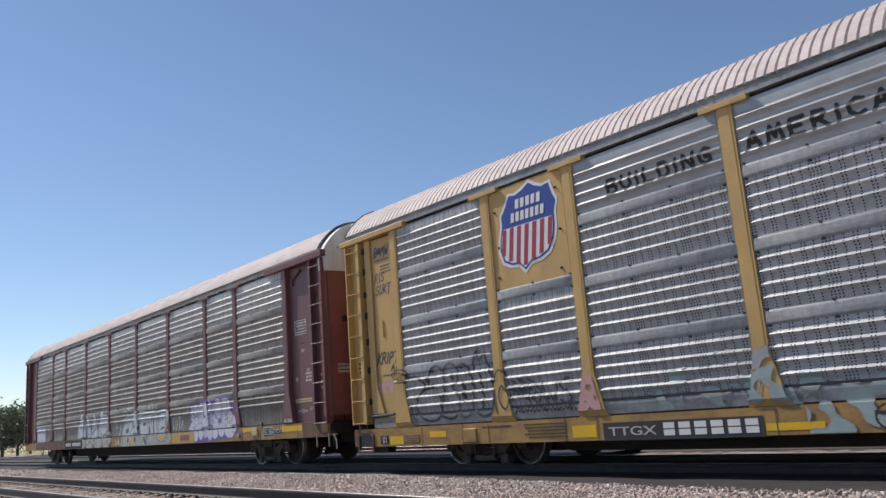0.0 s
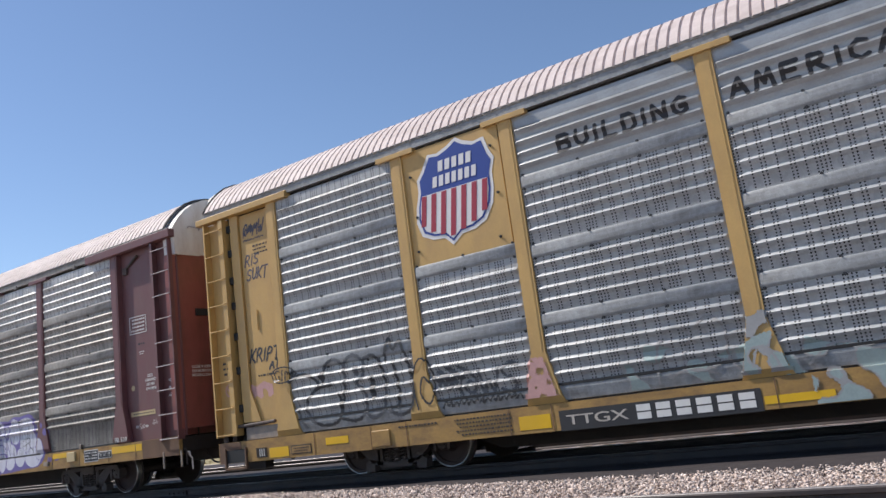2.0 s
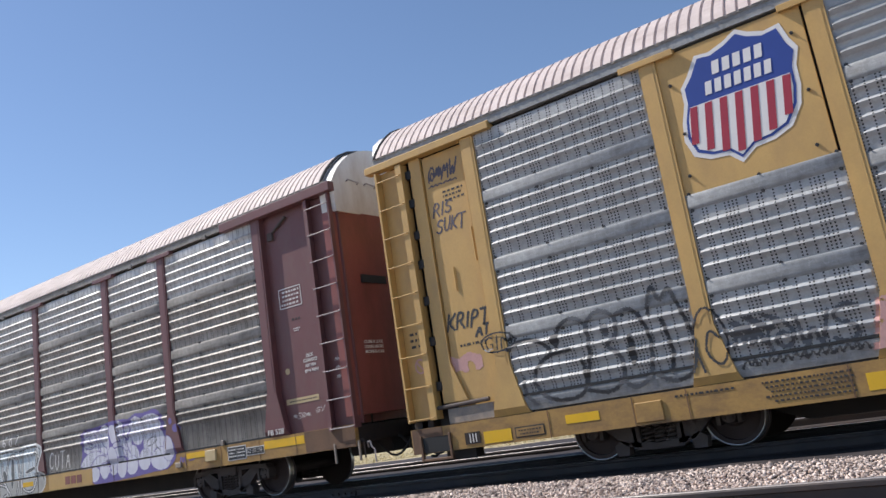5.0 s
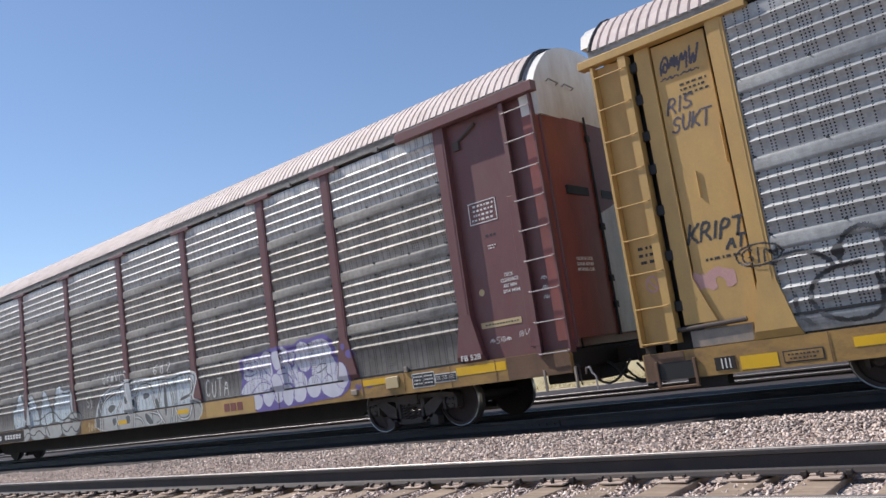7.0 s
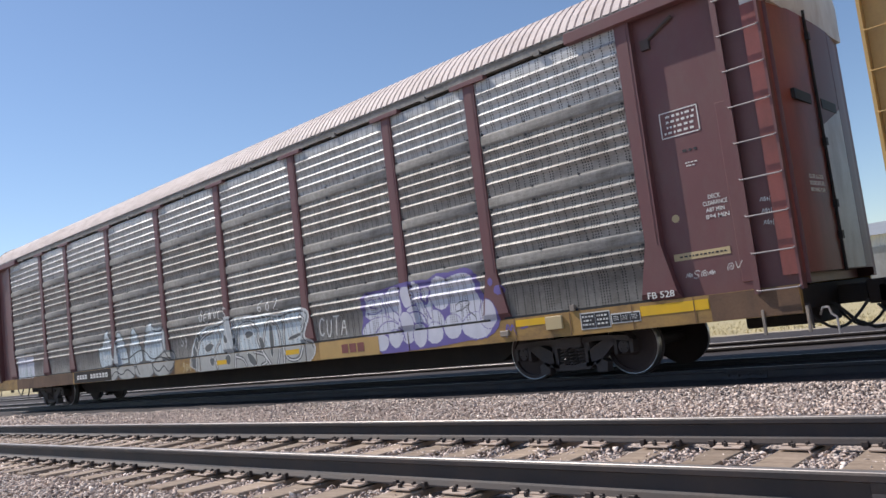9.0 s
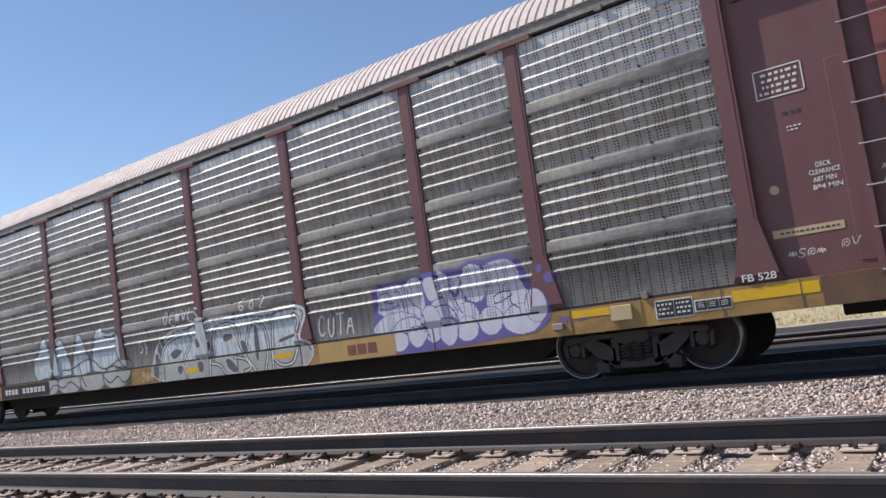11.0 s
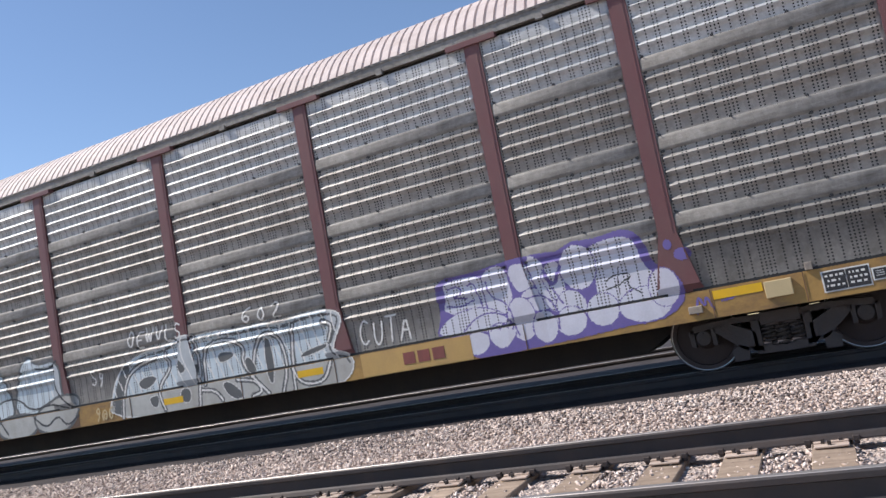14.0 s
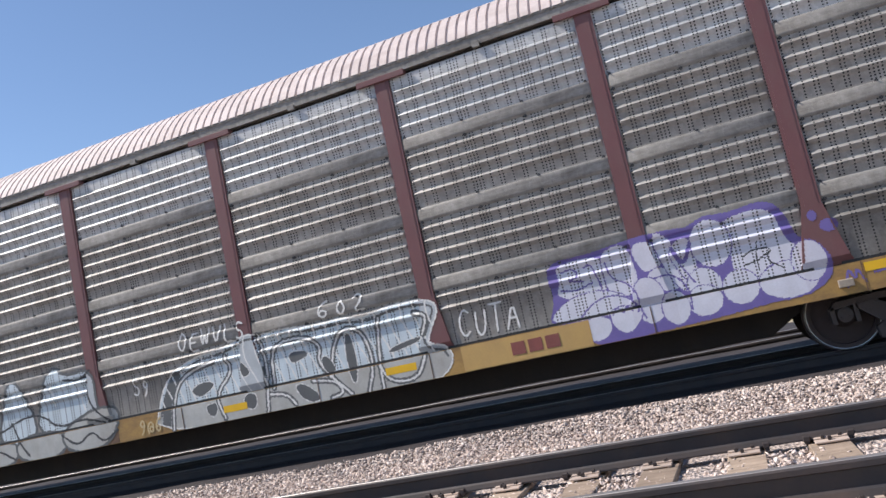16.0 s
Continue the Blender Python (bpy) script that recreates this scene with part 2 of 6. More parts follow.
def prism_y(bm, outline, y0, y1):
    """An outline of (x, z), counter-clockwise, given depth from y0 to y1."""
    a = [bm.verts.new((x, y0, z)) for x, z in outline]
    b = [bm.verts.new((x, y1, z)) for x, z in outline]
    bm.faces.new(a)
    bm.faces.new(b[::-1])
    k = len(a)
    for i in range(k):
        bm.faces.new((a[i], b[i], b[(i + 1) % k], a[(i + 1) % k]))


def prism_x(bm, outline, x0, x1):
    """An outline of (y, z) drawn out from x0 to x1."""
    a = [bm.verts.new((x0, y, z)) for y, z in outline]
    b = [bm.verts.new((x1, y, z)) for y, z in outline]
    bm.faces.new(a)
    bm.faces.new(b[::-1])
    k = len(a)
    for i in range(k):
        bm.faces.new((a[i], b[i], b[(i + 1) % k], a[(i + 1) % k]))


def tube(bm, p, q, r, sides=8):
    p, q = Vector(p), Vector(q)
    m = Matrix.Translation((p + q) / 2) @ (q - p).to_track_quat("Z", "Y").to_matrix().to_4x4()
    bmesh.ops.create_cone(bm, cap_ends=True, segments=sides, radius1=r, radius2=r, depth=(q - p).length, matrix=m)


def bent_tube(bm, pts, r, sides=6):
    for p, q in zip(pts, pts[1:]):
        tube(bm, p, q, r, sides)


def lathe_y(bm, profile, x, z, sides=32, caps=True):
    """Turns a profile of (radius, y) about an axle along y through (x, z)."""
    rings = []
    for r, y in profile:
        rings.append([bm.verts.new((x + r * math.cos(2 * math.pi * i / sides), y, z + r * math.sin(2 * math.pi * i / sides))) for i in range(sides)])
    for a, b in zip(rings, rings[1:]):
        for i in range(sides):
            bm.faces.new((a[i], a[(i + 1) % sides], b[(i + 1) % sides], b[i]))
    if caps:
        bm.faces.new(rings[0][::-1])
        bm.faces.new(rings[-1])


def finish(bm, name, mat, smooth=False):
    bmesh.ops.recalc_face_normals(bm, faces=bm.faces)
    me = bpy.data.meshes.new(name)
    bm.to_mesh(me)
    bm.free()
    me.materials.append(mat)
    if smooth:
        for f in me.polygons:
            f.use_smooth = True
        me.set_sharp_from_angle(angle=radians(35))
    return me


def part(name, bm, mat, parent, label="", smooth=False):
    ob = new(name, finish(bm, name, mat, smooth) if isinstance(bm, bmesh.types.BMesh) else bm)
    ob.parent = parent
    if label:
        tagged(ob, label)
    return ob


def bevelled(bm, w=0.008):
    bmesh.ops.bevel(bm, geom=[e for e in bm.edges], offset=w, segments=1, affect="EDGES", clamp_overlap=True)
    return bm


def thing(name, at, label, category, group="", kind=""):
    ob = new(name)
    ob.matrix_world = at
    ob.empty_display_size = 0.3
    return tagged(ob, label, category, group, kind)


def lettering(words, size, x, z, y, mat, parent, name="lettering", label="", shear=0.0, stretch=1.0, lean=0.0, weight=0.0):
    """Flat letters standing in the plane y, from the left end x on the base line z."""
    cu = bpy.data.curves.new(name, "FONT")
    cu.body, cu.size, cu.shear, cu.extrude, cu.offset = words, size, shear, 0.0015, weight
    tmp = bpy.data.objects.new(name, cu)
    scene.collection.objects.link(tmp)
    me = bpy.data.meshes.new_from_object(tmp.evaluated_get(bpy.context.evaluated_depsgraph_get()))
    bpy.data.objects.remove(tmp)
    me.transform(Matrix.Translation((x, y, z)) @ Matrix.Rotation(radians(lean), 4, "Y") @ Matrix.Rotation(radians(90), 4, "X") @ Matrix.Diagonal((stretch, 1, 1, 1)))
    me.materials.clear()
    me.materials.append(mat)
    return part(name, me, mat, parent, label)


def bars(x0, x1, z0, z1, rows, y, mat, parent, name="lettering", label="", cells=0):
    """Rows of plain bars in place of small writing."""
    bm = bmesh.new()
    h = (z1 - z0) / rows
    rnd = random.Random(int(abs(x0) * 977 + z0 * 131))
    for r in range(rows):
        zb = z0 + r * h
        if cells:
            w = (x1 - x0) / cells
            for c in range(cells):
                for a, b in ((0.06, 0.46), (0.54, 0.94)):
                    box(bm, x0 + (c + 0.14) * w, x0 + (c + 0.86) * w, y - 0.002, y + 0.002, zb + a * h, zb + b * h)
        else:
            x = x0 + rnd.uniform(0, 0.12) * (x1 - x0)
            while x < x1 - 0.03:
                w = min(rnd.uniform(0.35, 1.1) * h, x1 - x)
                box(bm, x, x + w * 0.8, y - 0.002, y + 0.002, zb + 0.28 * h, zb + 0.70 * h)
                x += w + 0.25 * h
    return tagged(part(name, bm, mat, parent, label), kind="stuff")


def patch(bm, outline, y, thick=0.003):
    prism_y(bm, outline, y - thick / 2, y + thick / 2)


def rounded(pts, times=2):
    for _ in range(times):
        out = []
        for (ax, az), (bx, bz) in zip(pts, pts[1:] + pts[:1]):
            out += [(0.75 * ax + 0.25 * bx, 0.75 * az + 0.25 * bz), (0.25 * ax + 0.75 * bx, 0.25 * az + 0.75 * bz)]
        pts = out
    return pts


# ---- ground and tracks ----
def ground_height(x, y):
    """Level yard ground; the walking path lies lower than the tracks."""
    z = np.where(y > 11, -0.25, -0.10)
    z = np.where(y < -6.3, -0.06 - np.clip((-6.3 - y) / 2.4, 0, 1) * 0.5, z)
    z = np.where((y > -6.3) & (y < -3.6), -0.07, z)
    z = z - 0.10 * np.clip((y + 0.75) / 0.5, 0, 1) * (y < 11)
    return z


def ground_sheet():
    xs = np.concatenate([[-3000, -1200, -500, -250, -140, -90], np.arange(-60, 40.1, 1.0), [60, 100, 250, 800, 3000]])
    ys = np.concatenate([[-3000, -800, -200, -60, -25, -14], np.arange(-11, 22.1, 0.6), [30, 45, 60, 90, 160, 400, 1200, 3000]])
    gx, gy = np.meshgrid(xs, ys, indexing="ij")
    gz = ground_height(gx, gy) - 0.012
    near = (np.abs(gx + 10) < 52) & (gy > -11) & (gy < 22)
    gz = gz + np.where(near, 0.012 * np.sin(gx * 2.1 + gy) * np.cos(gy * 1.7), 0)
    nx, ny = len(xs), len(ys)
    verts = np.stack([gx, gy, gz], -1).reshape(-1, 3).tolist()
    faces = [(i * ny + j, (i + 1) * ny + j, (i + 1) * ny + j + 1, i * ny + j + 1) for i in range(nx - 1) for j in range(ny - 1)]
    me = bpy.data.meshes.new("ground")
    me.from_pydata(verts, [], faces)
    m = material("gravelly_yard_ground", (0.47, 0.395, 0.355), 0.95, 0, 0.25, 0.35, 22, 0.8)
    nt = m.node_tree
    n, l = nt.nodes, nt.links
    co = n.new("ShaderNodeTexCoord")
    vo = n.new("ShaderNodeTexVoronoi")
    vo.inputs["Scale"].default_value = 34
    l.new(co.outputs["Object"], vo.inputs["Vector"])
    bsdf = n["Principled BSDF"]
    old = bsdf.inputs["Base Color"].links[0].from_socket
    sp = n.new("ShaderNodeSeparateColor")
    l.new(vo.outputs["Color"], sp.inputs[0])
    mr = n.new("ShaderNodeMapRange")
    mr.inputs[3].default_value, mr.inputs[4].default_value = 0.55, 1.35
    l.new(sp.outputs[0], mr.inputs[0])
    sc = n.new("ShaderNodeVectorMath")
    sc.operation = "SCALE"
    l.new(old, sc.inputs[0])
    l.new(mr.outputs[0], sc.inputs["Scale"])
    # dry grass and bare earth away from the tracks
    px = n.new("ShaderNodeSeparateXYZ")
    l.new(co.outputs["Object"], px.inputs[0])
    gr = n.new("ShaderNodeMapRange")
    gr.inputs[1].default_value, gr.inputs[2].default_value = 12.5, 14.5
    l.new(px.outputs[1], gr.inputs[0])
    mix = n.new("ShaderNodeMix")
    mix.data_type = "RGBA"
    l.new(gr.outputs[0], mix.inputs["Factor"])
    l.new(sc.outputs[0], mix.inputs["A"])
    mix.inputs["B"].default_value = (0.50, 0.42, 0.24, 1)
    l.new(mix.outputs["Result"], bsdf.inputs["Base Color"])
    bp = n.new("ShaderNodeBump")
    bp.inputs["Distance"].default_value = 0.03
    l.new(vo.outputs["Distance"], bp.inputs["Height"])
    l.new(bp.outputs[0], bsdf.inputs["Normal"])
    me.materials.append(m)
    return tagged(new("ground", me), "gravel yard ground running out to dry grass", "ground", kind="structure")


def stones(name, count, x0, x1, y0, y1, size, height, seed, label, edge=None):
    """Loose broken stones, each an eight-faced lump, in one mesh."""
    rng = np.random.default_rng(seed)
    x = rng.uniform(x0, x1, count)
    y = rng.uniform(y0, y1, count)
    keep = np.ones(count, bool)
    if edge:
        keep &= y < edge(x) + rng.normal(0, 0.05, count)
    x, y = x[keep], y[keep]
    k = len(x)
    z = ground_height(x, y) + height(x, y) + rng.uniform(-0.015, 0.012, k)
    base = np.array([(1, 0, 0), (-1, 0, 0), (0, 1, 0), (0, -1, 0), (0, 0, 1), (0, 0, -1)], float)
    pts = base[None] * rng.uniform(0.45, 1.35, (k, 6, 1)) + rng.uniform(-0.28, 0.28, (k, 6, 3))
    pts *= (size * rng.uniform(0.55, 1.35, (k, 1, 1))) * np.array([1.35, 1.0, 0.42])
    q = rng.normal(size=(k, 4)) * np.array([1.0, 0.28, 0.28, 1.0])
    q /= np.linalg.norm(q, axis=1, keepdims=True)
    w, a, b, c = q.T
    rot = np.stack([1 - 2 * (b * b + c * c), 2 * (a * b - c * w), 2 * (a * c + b * w), 2 * (a * b + c * w), 1 - 2 * (a * a + c * c), 2 * (b * c - a * w),
                    2 * (a * c - b * w), 2 * (b * c + a * w), 1 - 2 * (a * a + b * b)], -1).reshape(k, 3, 3)
    pts = np.einsum("kij,kpj->kpi", rot, pts) + np.stack([x, y, z], -1)[:, None]
    tri = np.array([(0, 2, 4), (2, 1, 4), (1, 3, 4), (3, 0, 4), (2, 0, 5), (1, 2, 5), (3, 1, 5), (0, 3, 5)])
    faces = (tri[None] + (np.arange(k) * 6)[:, None, None]).reshape(-1, 3)
    me = bpy.data.meshes.new(name)
    me.vertices.add(k * 6)
    me.vertices.foreach_set("co", pts.reshape(-1).astype(np.float32))
    me.loops.add(len(faces) * 3)
    me.loops.foreach_set("vertex_index", faces.reshape(-1).astype(np.int32))
    me.polygons.add(len(faces))
    me.polygons.foreach_set("loop_start", np.arange(0, len(faces) * 3, 3, dtype=np.int32))
    me.update(calc_edges=True)
    me.validate()
    m = bpy.data.materials.get("broken_ballast_stone")
    if not m:
        m = bpy.data.materials.new("broken_ballast_stone")
        m.use_nodes = True
        n, l = m.node_tree.nodes, m.node_tree.links
        geo = n.new("ShaderNodeNewGeometry")
        ramp = n.new("ShaderNodeValToRGB")
        e = ramp.color_ramp.elements
        e[0].position, e[0].color = 0.0, (0.13, 0.10, 0.09, 1)
        e[1].position, e[1].color = 1.0, (0.70, 0.615, 0.555, 1)
        for p, c in ((0.2, (0.30, 0.24, 0.21, 1)), (0.45, (0.54, 0.43, 0.37, 1)), (0.7, (0.45, 0.39, 0.355, 1)), (0.85, (0.58, 0.47, 0.41, 1))):
            el = e.new(p)
            el.color = c
        l.new(geo.outputs["Random Per Island"], ramp.inputs[0])
        no = n.new("ShaderNodeTexNoise")
        no.inputs["Scale"].default_value = 60
        co = n.new("ShaderNodeTexCoord")
        l.new(co.outputs["Object"], no.inputs["Vector"])
        mr = n.new("ShaderNodeMapRange")
        mr.inputs[3].default_value, mr.inputs[4].default_value = 1.02, 1.5
        l.new(no.outputs[0], mr.inputs[0])
        sc = n.new("ShaderNodeVectorMath")
        sc.operation = "SCALE"
        l.new(ramp.outputs[0], sc.inputs[0])
        l.new(mr.outputs[0], sc.inputs["Scale"])
        l.new(sc.outputs[0], n["Principled BSDF"].inputs["Base Color"])
        n["Principled BSDF"].inputs["Roughness"].default_value = 0.9
    me.materials.append(m)
    return tagged(new(name, me), label, "ballast", kind="stuff")


RAIL_OUTLINE = [(-0.070, 0), (0.070, 0), (0.070, 0.010), (0.020, 0.030), (0.009, 0.045), (0.009, 0.122), (0.034, 0.132), (0.034, 0.158),
                (0.026, 0.168), (-0.026, 0.168), (-0.034, 0.158), (-0.034, 0.132), (-0.009, 0.122), (-0.009, 0.045), (-0.020, 0.030), (-0.070, 0.010)]


SPIKES = ((-0.05, 0.085), (0.055, -0.085), (0.05, 0.09), (-0.045, -0.092), (0.0, 0.145), (-0.01, -0.145))


def track(centre, head, x0, x1, label, detailed):
    """A straight timber-tie track whose rail heads stand at the given height."""
    t = thing("railway_track", pose(0, centre, head), label, "railway track", "parallel yard tracks")
    for s in (-1, 1):
        bm = bmesh.new()
        off = s * 0.7535
        prism_x(bm, [(y + off, z - 0.168) for y, z in RAIL_OUTLINE], x0, x1)
        rail = part("rail", bm, M_railside, t, "dark steel rail with a worn bright head")
        bm = bmesh.new()
        prism_x(bm, [(off - 0.029, -0.004), (off + 0.029, -0.004), (off + 0.022, 0.003), (off - 0.022, 0.003)], x0, x1)
        part("running_surface", bm, M_railtop, rail, "polished running surface")
    rnd = random.Random(int(centre * 10))
    bm = bmesh.new()
    box(bm, -0.115, 0.115, -1.3, 1.3, -0.19, 0)
    bmesh.ops.subdivide_edges(bm, edges=[e for e in bm.edges if abs((e.verts[0].co - e.verts[1].co).y) > 1], cuts=7)
    for v in bm.verts:
        v.co += Vector((rnd.uniform(-0.008, 0.008), rnd.uniform(-0.02, 0.02) if abs(v.co.y) > 1.2 else 0, rnd.uniform(-0.008, 0.0) if v.co.z > -0.01 else 0))
    tie_mesh = finish(bevelled(bm, 0.006), "tie", M_tie)
    bm = bmesh.new()
    box(bm, -0.098, 0.098, -0.17, 0.17, 0, 0.014)
    box(bm, -0.098, 0.098, 0.072, 0.10, 0.014, 0.026)
    box(bm, -0.098, 0.098, -0.10, -0.072, 0.014, 0.026)
    plate_mesh = finish(bevelled(bm, 0.004), "tie_plate", M_plate)
    bm = bmesh.new()
    for px, py in SPIKES:
        box(bm, px - 0.011, px + 0.011, py - 0.014, py + 0.014, 0.012, 0.042)
    one = bmesh.new()
    box(one, -0.011, 0.011, -0.014, 0.014, 0.012, 0.042)
    spike_one = finish(bevelled(one, 0.003), "spike", M_clip)
    spike_mesh = finish(bm, "spikes", M_clip)
    bm = bmesh.new()
    box(bm, -0.016, 0.016, -0.088, 0.088, -0.022, 0.0)
    box(bm, -0.020, 0.020, -0.094, -0.060, -0.004, 0.030)
    box(bm, -0.020, 0.020, 0.060, 0.094, -0.004, 0.030)
    anchor_mesh = finish(bevelled(bm, 0.004), "rail_anchor", M_clip)
    x = x0 + 0.3
    while x < x1 - 0.3:
        x += 0.50 + rnd.uniform(-0.05, 0.05)
        if not detailed[0] < x < detailed[1]:
            continue
        tie = part("tie", tie_mesh, M_tie, t)
        tie.matrix_basis = pose(x, rnd.uniform(-0.06, 0.06), -0.184 + rnd.uniform(-0.006, 0.002), 0, rnd.uniform(-1, 1), rnd.uniform(-1.6, 1.6))
        if not detailed[2] < x < detailed[3]:
            continue
        for s in (-1, 1):
            p = part("tie_plate", plate_mesh, M_plate, t)
            p.matrix_basis = pose(x + rnd.uniform(-0.01, 0.01), s * 0.7535, -0.182, 0, 0, rnd.uniform(-1.5, 1.5))
            if -3.5 < x < 11 and centre < 0 and s > 0 or -1 < x < 8 and centre < 0:
                for px, py in SPIKES:
                    k = part("spike", spike_one, M_clip, p)
                    k.location = (px, py, 0)
            else:
                tagged(part("spike_rest", spike_mesh, M_clip, p), kind="stuff")
            if rnd.random() < 0.75:
                for d in (-0.13, 0.13):
                    if rnd.random() < 0.8:
                        a = part("rail_anchor", anchor_mesh, M_clip, t)
                        a.matrix_basis = pose(x + d + rnd.uniform(-0.012, 0.012), s * 0.7535, -0.168)
    return t


ground_sheet()
track(-4.9535, 0.15, -400, 120, "near yard track on weathered timber ties in ballast", (-60, 25, -26, 16))
track(1.5035, 0.0, -400, 120, "yard track carrying the autorack cars", (-50, 30, -24, 14))
track(5.9, -0.02, -400, 120, "empty track beyond the autorack cars", (-40, 25, 0, 0))


def bed(x, y):
    """Stones lie heaped between the tracks and lower between the ties."""
    h = np.where((y > -3.7) & (y < 0.7), 0.030 + 0.02 * np.sin(x * 1.3 + y * 2) * np.cos(x * 0.7 - y) + 0.03 * np.clip((y + 0.5) / 0.9, 0, 1), 0.0)
    h = np.where((y > -5.65) & (y < -4.25), 0.012 - 0.03 * (np.abs(np.sin(x * 3)) > 0.9), h)
    return h


def dark_edge(x):
    """Where pale ballast gives way to the dark strip along the train's rail."""
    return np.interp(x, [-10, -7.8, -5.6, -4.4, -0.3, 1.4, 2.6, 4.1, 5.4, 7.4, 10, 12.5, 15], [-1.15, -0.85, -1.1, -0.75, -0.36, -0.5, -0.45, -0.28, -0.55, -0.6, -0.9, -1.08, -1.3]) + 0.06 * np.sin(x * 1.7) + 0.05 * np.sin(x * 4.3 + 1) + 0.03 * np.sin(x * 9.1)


stones("ballast", 165000, -12, 20, -3.95, 0.66, 0.0172, bed, 1, "pale pinkish-grey broken ballast between the tracks", dark_edge)
stones("ballast", 36000, -45, -12, -3.95, 0.66, 0.036, bed, 2, "pale pinkish-grey broken ballast between the tracks", dark_edge)
stones("ballast", 42000, -10, 16, -5.60, -4.30, 0.0175, bed, 3, "broken ballast between the ties of the near track")
stones("ballast", 9000, -40, -10, -5.60, -4.30, 0.036, bed, 4, "broken ballast between the ties of the near track")
stones("ballast", 42000, -10, 14, -7.4, -5.80, 0.0195, lambda x, y: 0 * x, 5, "broken ballast on the shoulder of the near track")
stones("ballast", 10000, -40, -10, -7.4, -5.80, 0.038, lambda x, y: 0 * x, 6, "broken ballast on the shoulder of the near track")


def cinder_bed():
    """Near-black ground along the train's rail and round the tracks behind the train."""
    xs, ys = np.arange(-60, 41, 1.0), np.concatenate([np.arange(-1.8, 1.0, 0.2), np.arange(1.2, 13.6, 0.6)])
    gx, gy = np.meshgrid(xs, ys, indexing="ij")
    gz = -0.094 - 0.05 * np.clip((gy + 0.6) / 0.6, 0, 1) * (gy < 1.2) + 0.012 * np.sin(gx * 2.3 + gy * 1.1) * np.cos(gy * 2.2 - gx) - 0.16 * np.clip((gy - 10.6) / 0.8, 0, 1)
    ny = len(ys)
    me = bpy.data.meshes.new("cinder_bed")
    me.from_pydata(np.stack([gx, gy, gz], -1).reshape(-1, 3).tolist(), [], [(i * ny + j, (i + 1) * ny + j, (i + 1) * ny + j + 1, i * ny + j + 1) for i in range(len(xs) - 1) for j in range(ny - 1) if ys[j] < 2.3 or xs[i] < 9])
    me.materials.append(material("near_black_bed", (0.030, 0.024, 0.026), 0.95, 0, 0.4, 1.2, 30, 1.0, (0.07, 0.056, 0.052), 0.5))
    tagged(new("cinder_bed", me), "near-black ground bed along and behind the train", "ground", kind="structure")


cinder_bed()


# ---- autorack cars ----
POSTS = (-11.77, -9.0, -7.05, -4.24, -1.41, 1.41, 4.24, 7.05, 9.0, 11.77)
BANDS = (3.785, 2.80, 1.855)
SHEETS = ((3.87, 4.74), (2.885, 3.70), (1.94, 2.715))
HALF = 13.61
SIDE = -1.5
SHEET = SIDE + 0.027  # the plane of the pressed sheets
ROOF = [(-1.50, 4.93), (-1.44, 5.03), (-1.33, 5.17), (-1.17, 5.33), (-0.98, 5.475), (-0.74, 5.585), (-0.45, 5.655), (0.0, 5.69)]
ROOF = ROOF + [(-y, z) for y, z in ROOF[-2::-1]]


def ridged_sheet(width, z0, z1, ridges, first, step, mat):
    """A pressed side sheet: ridges with a short top face, dying away before the edges."""
    prof = [(z1, 0.0)]
    for k in range(ridges):
        zc = z1 - first - k * step
        prof += [(zc + 0.038, 0.0), (zc + 0.022, -0.014), (zc + 0.004, -0.036), (zc - 0.006, -0.042), (zc - 0.022, -0.036), (zc - 0.050, -0.014), (zc - 0.070, 0.0)]
    prof += [(z0, 0.0)]
    h = width / 2
    xs = [(-h, 0), (-h + 0.028, 0), (-h + 0.042, 0.75), (-h + 0.065, 1), (0, 1), (h - 0.065, 1), (h - 0.042, 0.75), (h - 0.028, 0), (h, 0)]
    bm = bmesh.new()
    grid = [[bm.verts.new((x, y * f, z)) for z, y in prof] for x, f in xs]
    for a, b in zip(grid, grid[1:]):
        for i in range(len(prof) - 1):
            bm.faces.new((a[i], a[i + 1], b[i + 1], b[i]))
    return finish(bm, "side_sheet", mat, True)


def ledge_band(width, mat):
    """A half-round stiffener with clipped ends."""
    prof = [(0.095, 0.0), (0.090, -0.014), (0.078, -0.024), (0.050, -0.028), (-0.045, -0.030), (-0.072, -0.026), (-0.095, 0.0)]
    h = width / 2
    bm = bmesh.new()
    grid = [[bm.verts.new((x, y * f, z * (0.75 if f == 0 else 1))) for z, y in prof] for x, f in ((-h, 0.3), (-h + 0.03, 1), (h - 0.03, 1), (h, 0.3))]
    for a, b in zip(grid, grid[1:]):
        for i in range(len(prof) - 1):
            bm.faces.new((a[i], a[i + 1], b[i + 1], b[i]))
    return finish(bm, "stiffener_band", mat, True)


def bolt_mesh():
    bm = bmesh.new()
    tube(bm, (0, 0.004, 0), (0, -0.016, 0), 0.022, 6)
    tube(bm, (0, -0.010, 0), (0, -0.042, 0), 0.008, 6)
    return finish(bm, "bolt", M_bolt)


def band_bolts(width, band):
    k = max(3, round(width / 0.62))
    for i in range(k):
        for z in (0.098, -0.098):
            b = part("bolt", shared("bolt", bolt_mesh), M_bolt, band)
            b.location = (-width / 2 + 0.06 + (width - 0.12) * i / (k - 1), 0, z)


MESHES = {}


def shared(key, make):
    if key not in MESHES:
        MESHES[key] = make()
    return MESHES[key]


